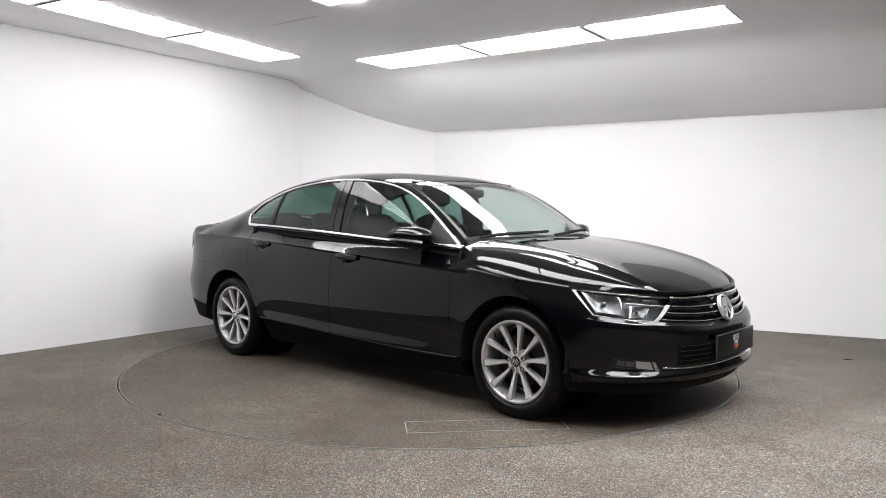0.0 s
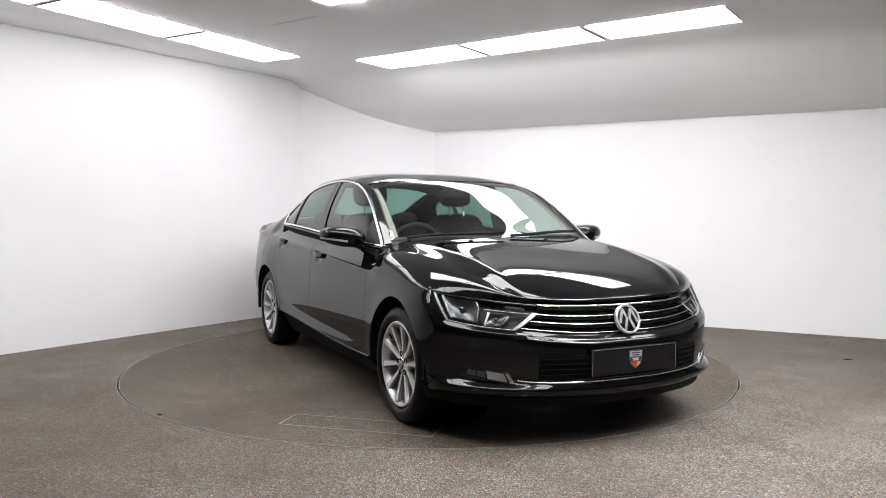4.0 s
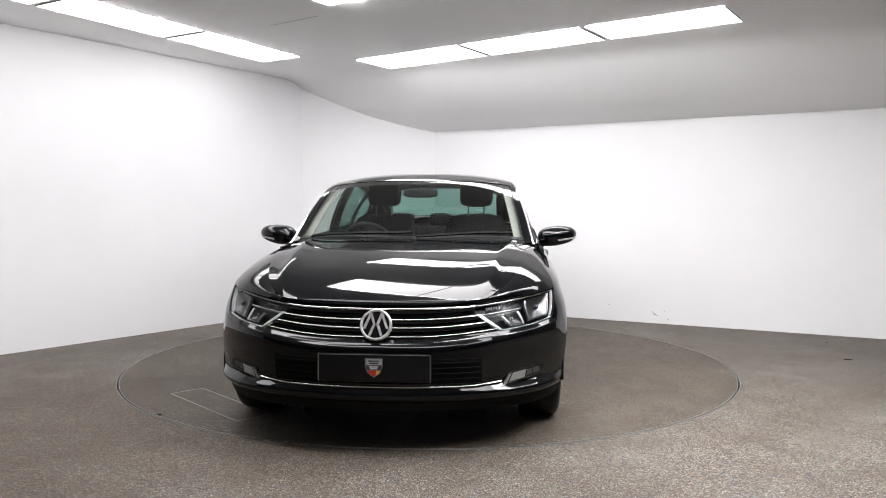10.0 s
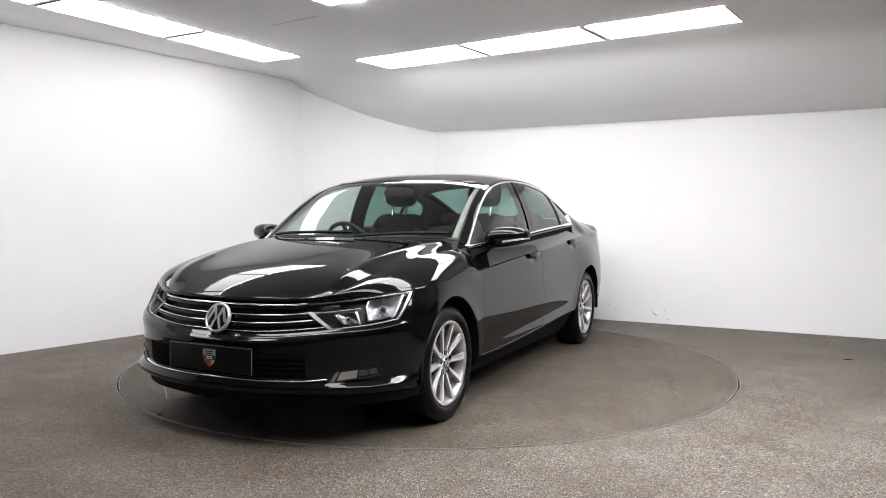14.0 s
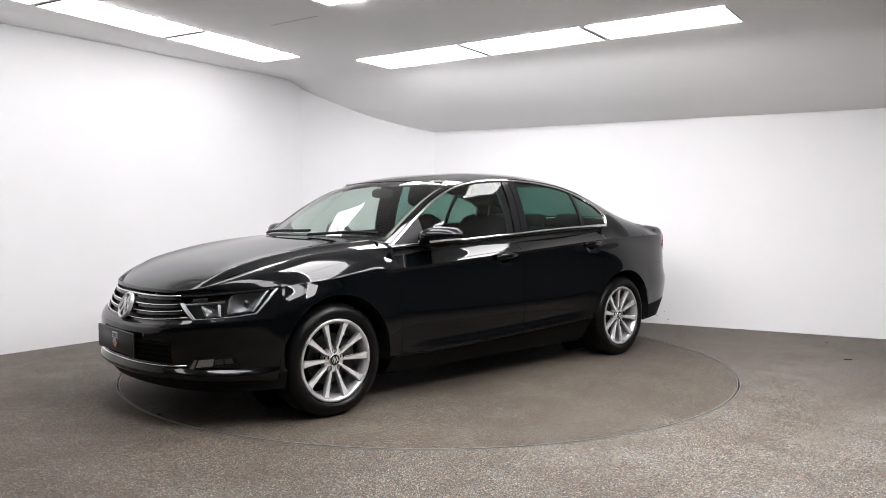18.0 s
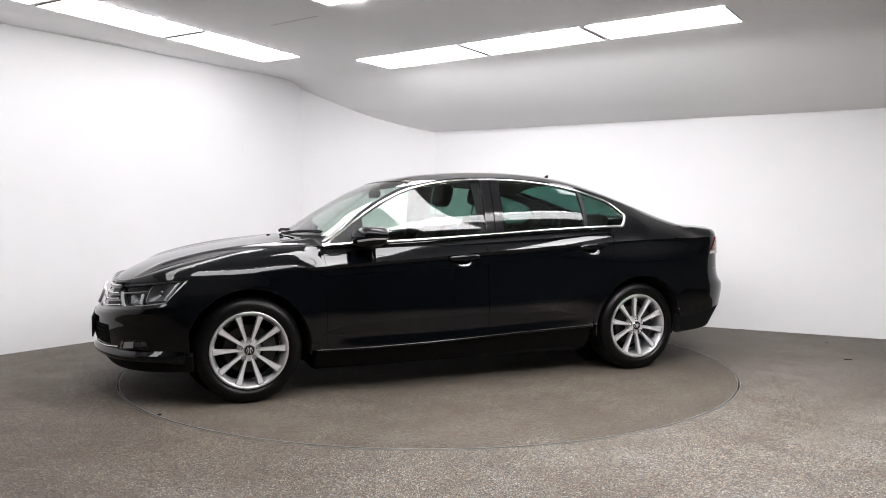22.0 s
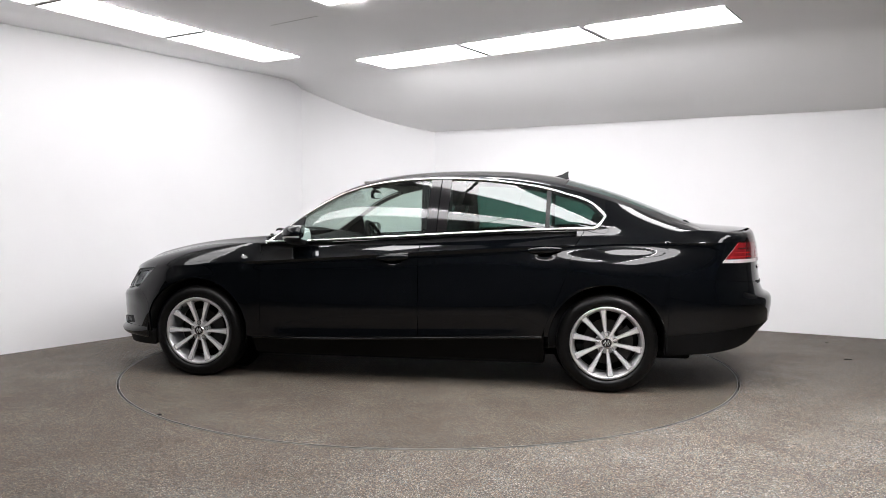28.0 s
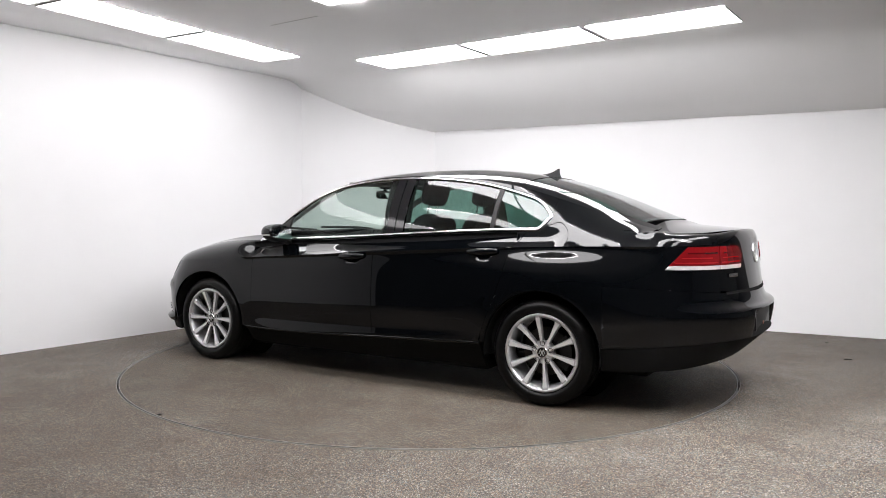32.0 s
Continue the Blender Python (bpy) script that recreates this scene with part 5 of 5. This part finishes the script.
# recess with the rear plate, notch under the lid, reflectors
bm = bmesh.new()
rows = [[dented(p) for p in r] for r in tail_patch(lambda k: s_at_y(.325, True), lambda k: S_END, .427, .573, 18, 5)]
sheet(bm, both(rows), (-1, 0, 0), gap=0, fold=.003, lift=.002)
recess = part("plate_recess", bm, M_TRIM, rear_bumper, "black plate recess")
plate(rear_bumper, pose(-2.488, 0, .502, 0, 0, -90) @ pose(0, 0, 0, 90, 0, 0), .53, .118)
bm = bmesh.new()
rows = tail_patch(lambda k: s_at_y(.56, True), lambda k: S_END, .690, .706, 20, 2)
sheet(bm, both(rows), (-1, 0, 0), gap=0, fold=.003, lift=.002)
part("lid_gap", bm, M_RUBBER, rear_bumper)
# fuel flap on the right rear wing
bm = bmesh.new()
rows = []
for k in spaced(0, 1, 6):
    rows.append([skin(s_at_x(x), v_at_z(s_at_x(x), lerp(.775, .915, k))) for x in spaced(-1.50, -1.655, 6)])
sheet(bm, mirrored(rows, -1), (0, -1, 0), gap=0, fold=.006, lift=.0012)
part("fuel_flap", bm, M_PAINT, car, smooth=60)
def blob(bm, c, r, ex=0.6, m=None, n=24):
    """A rounded block."""
    def f(t, e):
        return math.copysign(abs(t) ** e, t)
    rows = []
    for j in range(n // 2 + 1):
        a = -math.pi / 2 + math.pi * j / (n // 2)
        rows.append([Vector((c[0] + r[0] * f(math.cos(a), ex) * f(math.cos(b), ex), c[1] + r[1] * f(math.cos(a), ex) * f(math.sin(b), ex), c[2] + r[2] * f(math.sin(a), ex))) for b in [2 * math.pi * i / n for i in range(n)]])
    if m is not None:
        rows = [[m @ p for p in r_] for r_ in rows]
    grid_faces(bm, rows, close=True)
    bmesh.ops.remove_doubles(bm, verts=bm.verts, dist=1e-5)
    bmesh.ops.recalc_face_normals(bm, faces=bm.faces)


# washer jets on the bonnet
for y in (-.27, .27):
    bm = bmesh.new()
    q = bonnet_point(.93, y / .77)
    blob(bm, (q.x, q.y, q.z + .002), (.014, .012, .006), .7, n=12)
    part("washer_jet", bm, M_TRIM, car, smooth=60)
# shark-fin aerial on the roof
bm = bmesh.new()
prof = [(.075, 0), (.03, .012), (-.015, .034), (-.045, .060), (-.058, .062), (-.056, .045), (-.062, .02), (-.075, 0)]
a = [bm.verts.new((x, .016 * (1 - z / .075), z)) for x, z in prof]
b = [bm.verts.new((x, -.016 * (1 - z / .075), z)) for x, z in prof]
bm.faces.new(a)
bm.faces.new(b[::-1])
for i in range(len(a)):
    j = (i + 1) % len(a)
    bm.faces.new((a[i], b[i], b[j], a[j]))
bmesh.ops.recalc_face_normals(bm, faces=bm.faces)
o = part("roof_aerial", bm, M_TRIM, car, "black shark-fin aerial", smooth=40)
o.matrix_basis = pose(-1.075, 0, roof_mid(-1.075) - .004, 0, -9, 0)

# ---------------------------------------------------------------- the car: mirrors and wipers


def door_mirror(sgn):
    def shell(lo, hi, grow):
        """The housing between two heights of its section, front bowed, back flat."""
        rows = []
        for k in spaced(lo, hi, 10):
            zz = math.sin(k * math.pi / 2)
            w = max(0.0, math.cos(k * math.pi / 2)) ** 0.55
            r = []
            for i in range(28):
                b = 2 * math.pi * i / 28
                cx, cy = math.cos(b), math.sin(b)
                px = .120 * math.copysign(abs(cx) ** .8, cx) * w if cx > 0 else .041 * math.copysign(abs(cx) ** .35, cx) * w ** .4
                py = .130 * math.copysign(abs(cy) ** .7, cy) * (w * .9 + .1)
                sweep = -.045 * (py / .130) if cx > 0 else -.02 * (py / .130)
                lift = .012 * (py / .130)
                r.append(Vector((.630 + (px + sweep) * grow, sgn * (.948 + py * grow), .995 + lift + .066 * zz * grow * (1 - .26 * max(0.0, py / .130)))))
            rows.append(r)
        return rows
    bm = bmesh.new()
    rows = shell(-.42, 1.0, 1.0)
    vs = grid_faces(bm, rows, close=True)
    bm.faces.new(vs[0])
    bm.faces.new(vs[-1])
    bmesh.ops.recalc_face_normals(bm, faces=bm.faces)
    mirror = part("door_mirror", bm, M_PAINT, car, "black door mirror with a pale indicator strip", smooth=40)
    bm = bmesh.new()
    vs = grid_faces(bm, shell(-1.0, -.44, .985), close=True)
    bm.faces.new(vs[0])
    bm.faces.new(vs[-1])
    bmesh.ops.recalc_face_normals(bm, faces=bm.faces)
    part("mirror_base", bm, M_TRIM, mirror, "black plastic underside", smooth=40)
    bm = bmesh.new()
    band = shell(-.36, -.22, 1.012)
    keep = [[p for i, p in enumerate(r) if i in (0, 1, 2, 3, 4, 5, 6, 7)] if sgn else r for r in band]
    sheet(bm, keep, (1, 0, 0), gap=0, fold=.003)
    part("indicator_strip", bm, M_PALE, mirror, "pale indicator lens strip", smooth=60)
    bm = bmesh.new()
    for a, b, w in (((.645, .775, .905), (.645, .905, .955), .03),):
        rows = []
        for k in spaced(0, 1, 6):
            c = Vector(a).lerp(Vector(b), k)
            rows.append([Vector((c.x + .045 * math.cos(q) * (1 - .2 * k), sgn * c.y, c.z + .020 * math.sin(q) + .012 * k * k)) for q in [2 * math.pi * i / 14 for i in range(14)]])
        grid_faces(bm, rows, close=True)
    bmesh.ops.recalc_face_normals(bm, faces=bm.faces)
    part("mirror_arm", bm, M_TRIM, mirror, smooth=50)
    bm = bmesh.new()
    rows = [[Vector((.5855 - .012 * (.5 - b), sgn * (.948 + .107 * a * (1 - .25 * abs(b - .5))), 1.001 + .010 * a + .084 * (b - .5))) for a in spaced(-1, 1, 10)] for b in spaced(0, 1, 6)]
    sheet(bm, rows, (-1, 0, 0), gap=0, fold=.003)
    part("mirror_glass", bm, M_MIRROR, mirror, "silvered mirror glass", smooth=60)


for sgn in (1, -1):
    door_mirror(sgn)

for y0, y1, name in ((-.64, .02, "wiper"), (.05, .66, "wiper")):
    bm = bmesh.new()
    for k0, k1, w in ((0, 1, .009),):
        rows = []
        for k in spaced(0, 1, 14):
            y = lerp(y0, y1, k)
            q = y / .78
            p = canopy(screen_x(q, True) + .012 - .035 * k, q)
            rows.append([p + Vector((.010, 0, .006 + .006 * k)), p + Vector((-.006, 0, .014 + .006 * k)), p + Vector((.002, 0, .024 + .006 * k)), p + Vector((.016, 0, .014 + .006 * k))])
        vs = grid_faces(bm, rows, close=True)
        bm.faces.new(vs[0])
        bm.faces.new(vs[-1])
    bmesh.ops.recalc_face_normals(bm, faces=bm.faces)
    part(name, bm, M_RUBBER, car, "black windscreen wiper")
# cowl between bonnet and screen
bm = bmesh.new()
rows = [[canopy(1.07 - .13 * q * q - .09 * a, q) + Vector((0, 0, -.012)) for q in spaced(-.98, .98, 30)] for a in spaced(0, 1, 3)]
sheet(bm, rows, (0, 0, 1), gap=0, fold=.01)
part("cowl", bm, M_TRIM, car, "black plastic cowl")

# ---------------------------------------------------------------- the car: inside
bm = bmesh.new()
rows = [[canopy(lerp(screen_x(q, False) - .01, -1.13, a), q) + Vector((0, 0, -.032)) for q in spaced(-.97, .97, 24)] for a in spaced(0, 1, 20)]
sheet(bm, rows, (0, 0, -1), gap=0, fold=.01)
part("headliner", bm, M_HEADLINER, car, "pale grey cloth headliner")
for sgn in (1, -1):
    bm = bmesh.new()
    rows = [[canopy(lerp(.93, .32, a), sgn * q) + Vector((-.015, 0, -.028)) for q in (.86, .90, .94, .985)] for a in spaced(0, 1, 14)]
    sheet(bm, rows, (0, -sgn, 0), gap=0, fold=.008)
    part("screen_pillar_trim", bm, M_HEADLINER, car, "pale pillar trim")
    bm = bmesh.new()
    rows = [[side(x + .02 * k, lerp(dlo_low(x), dlo_top(x), k)) + Vector((0, -.035, 0)) for x in (-.17, -.23, -.33, -.38)] for k in spaced(-.1, 1, 10)]
    sheet(bm, mirrored(rows, sgn), (0, -sgn, 0), gap=0, fold=.01)
    part("middle_pillar_trim", bm, M_DASH, car, "dark pillar trim")
    bm = bmesh.new()
    rows = [[Vector((x, sgn * (min(skin(s_at_x(x), 4.0).y, .9) - .085 + .02 * math.sin(k * 9)), lerp(.28, belt(x).z - .012, k))) for x in spaced(.95, -1.2, 24)] for k in spaced(0, 1, 8)]
    sheet(bm, rows, (0, -sgn, 0), gap=0, fold=.02)
    part("door_lining", bm, M_DASH, car, "black door lining")
    bm = bmesh.new()
    rows = [[side(x, lerp(dlo_top(x) if x > -1.385 else belt(x).z, edge_z(x), k)) + Vector((0, -.03, -.005)) for x in spaced(-1.05, -1.9, 16)] for k in spaced(0, 1, 6)]
    sheet(bm, mirrored(rows, sgn), (0, -sgn, 0), gap=0, fold=.01)
    part("rear_pillar_trim", bm, M_DASH, car, "dark pillar trim")

bm = bmesh.new()
rows = []
for k, (x, z) in enumerate(((1.06, .935), (.93, .955), (.80, .968), (.68, .962), (.60, .93), (.57, .86), (.60, .72), (.62, .45))):
    rows.append([Vector((x - .10 * (abs(y) / .74) ** 2 * (k < 3) + (.02 if y < -.15 and 2 < k < 6 else 0), y, z + (.028 * math.exp(-((y + .37) / .2) ** 2) if 1 < k < 5 else 0))) for y in spaced(-.74, .74, 30)])
sheet(bm, rows, (0, 0, 1), gap=0, fold=.02)
part("dashboard", bm, M_DASH, car, "black soft plastic dashboard", smooth=50)
# steering wheel on the right-hand side
bm = bmesh.new()
R, r = .182, .0155
rows = [[Vector(((R + r * math.cos(b)) * math.cos(a), (R + r * math.cos(b)) * math.sin(a), r * math.sin(b))) for b in [2 * math.pi * j / 10 for j in range(10)]] for a in [2 * math.pi * i / 40 for i in range(40)]]
grid_faces(bm, rows + rows[:1], close=True)
bmesh.ops.remove_doubles(bm, verts=bm.verts, dist=1e-5)
blob(bm, (0, 0, -.01), (.062, .075, .03), .7)
for a in (0, 180, 270):
    box(bm, (.04, -.018, -.008), (.175, .018, .006), .004, pose(0, 0, 0, 0, 0, a + 90))
bmesh.ops.recalc_face_normals(bm, faces=bm.faces)
o = part("steering_wheel", bm, M_DASH, car, "black leather steering wheel", smooth=50)
o.matrix_basis = pose(.43, -.37, .905, 0, -62, 0)
bm = bmesh.new()
blob(bm, (.35, 0, 1.285), (.016, .125, .034), .55)
box(bm, (.345, -.012, 1.31), (.365, .012, 1.35), .004)
inner = part("inside_mirror", bm, M_TRIM, car, "black interior mirror", smooth=45)
bm = bmesh.new()
blob(bm, (.34, 0, 1.285), (.008, .117, .029), .5)
part("mirror_glass", bm, M_MIRROR, inner, "silvered mirror glass", smooth=45)
bm = bmesh.new()
blob(bm, (.345, 0, 1.342), (.03, .06, .012), .6)
part("sensor_cover", bm, M_TRIM, inner)
for y in (-.36, .36):
    bm = bmesh.new()
    box(bm, (.12, y - .19, 1.352), (.29, y + .19, 1.366), .006, pose(0, 0, 0))
    part("sun_visor", bm, M_HEADLINER, car, "folded pale sun visor")


def seat(x, y, w):
    bm = bmesh.new()
    blob(bm, (x + .18, y, .50), (.27, w / 2, .085), .45)
    base = part("front_seat", bm, M_SEAT, car, "black cloth front seat", smooth=50)
    bm = bmesh.new()
    blob(bm, (0, 0, .30), (.075, w / 2, .33), .42)
    for sg in (-1, 1):
        blob(bm, (.05, sg * (w / 2 - .045), .24), (.06, .05, .26), .7)
    b = part("seat_back", bm, M_SEAT, base, smooth=50)
    b.matrix_basis = pose(x - .06, y, .53, 0, -19, 0)
    bm = bmesh.new()
    blob(bm, (0, 0, .785), (.052, .132, .098), .5)
    h = part("headrest", bm, M_SEAT, base, "padded black headrest", smooth=50)
    h.matrix_basis = pose(x - .06, y, .53, 0, -14, 0)
    for sg in (-1, 1):
        bm = bmesh.new()
        bmesh.ops.create_cone(bm, cap_ends=True, segments=10, radius1=.006, radius2=.006, depth=.2, matrix=pose(0, sg * .062, .665))
        p_ = part("headrest_post", bm, M_CHROME, base, "steel post")
        p_.matrix_basis = pose(x - .06, y, .53, 0, -14, 0)


seat(-.10, .37, .50)
seat(-.10, -.37, .50)
bm = bmesh.new()
blob(bm, (-.92, 0, .48), (.30, .66, .10), .35)
bench = part("rear_bench", bm, M_SEAT, car, "black cloth rear bench", smooth=50)
bm = bmesh.new()
blob(bm, (0, 0, .26), (.075, .66, .29), .32)
b = part("bench_back", bm, M_SEAT, bench, smooth=50)
b.matrix_basis = pose(-1.13, 0, .50, 0, -22, 0)
for y, w in ((-.37, .125), (0, .11), (.37, .125)):
    bm = bmesh.new()
    blob(bm, (0, 0, 0), (.045, w, .062), .5)
    h = part("headrest", bm, M_SEAT, bench, "padded black headrest", smooth=50)
    h.matrix_basis = pose(-1.36, y, 1.075, 0, -15, 0)
bm = bmesh.new()
box(bm, (-1.92, -.66, .985), (-1.30, .66, 1.0), .004)
part("parcel_shelf", bm, M_DASH, car, "dark parcel shelf")
bm = bmesh.new()
box(bm, (-1.3, -.80, .26), (1.0, .80, .30), .01)
part("carpet", bm, M_DASH, car)


def motions():
    """The table and the car on it turn together at an even speed."""
    table_rows, car_rows = [], []
    for i in range(33):
        a = -(TURN_START + TURN_SPEED * i)
        table_rows.append((float(i), pose(0, 0, 0, 0, 0, a + TURN_START)))
        car_rows.append((float(i), pose(0, 0, 0, 0, 0, a - 90) @ pose(CAR_AHEAD, CAR_LEFT, 0)))
    walk(turntable, table_rows)
    walk(car, car_rows)


motions()
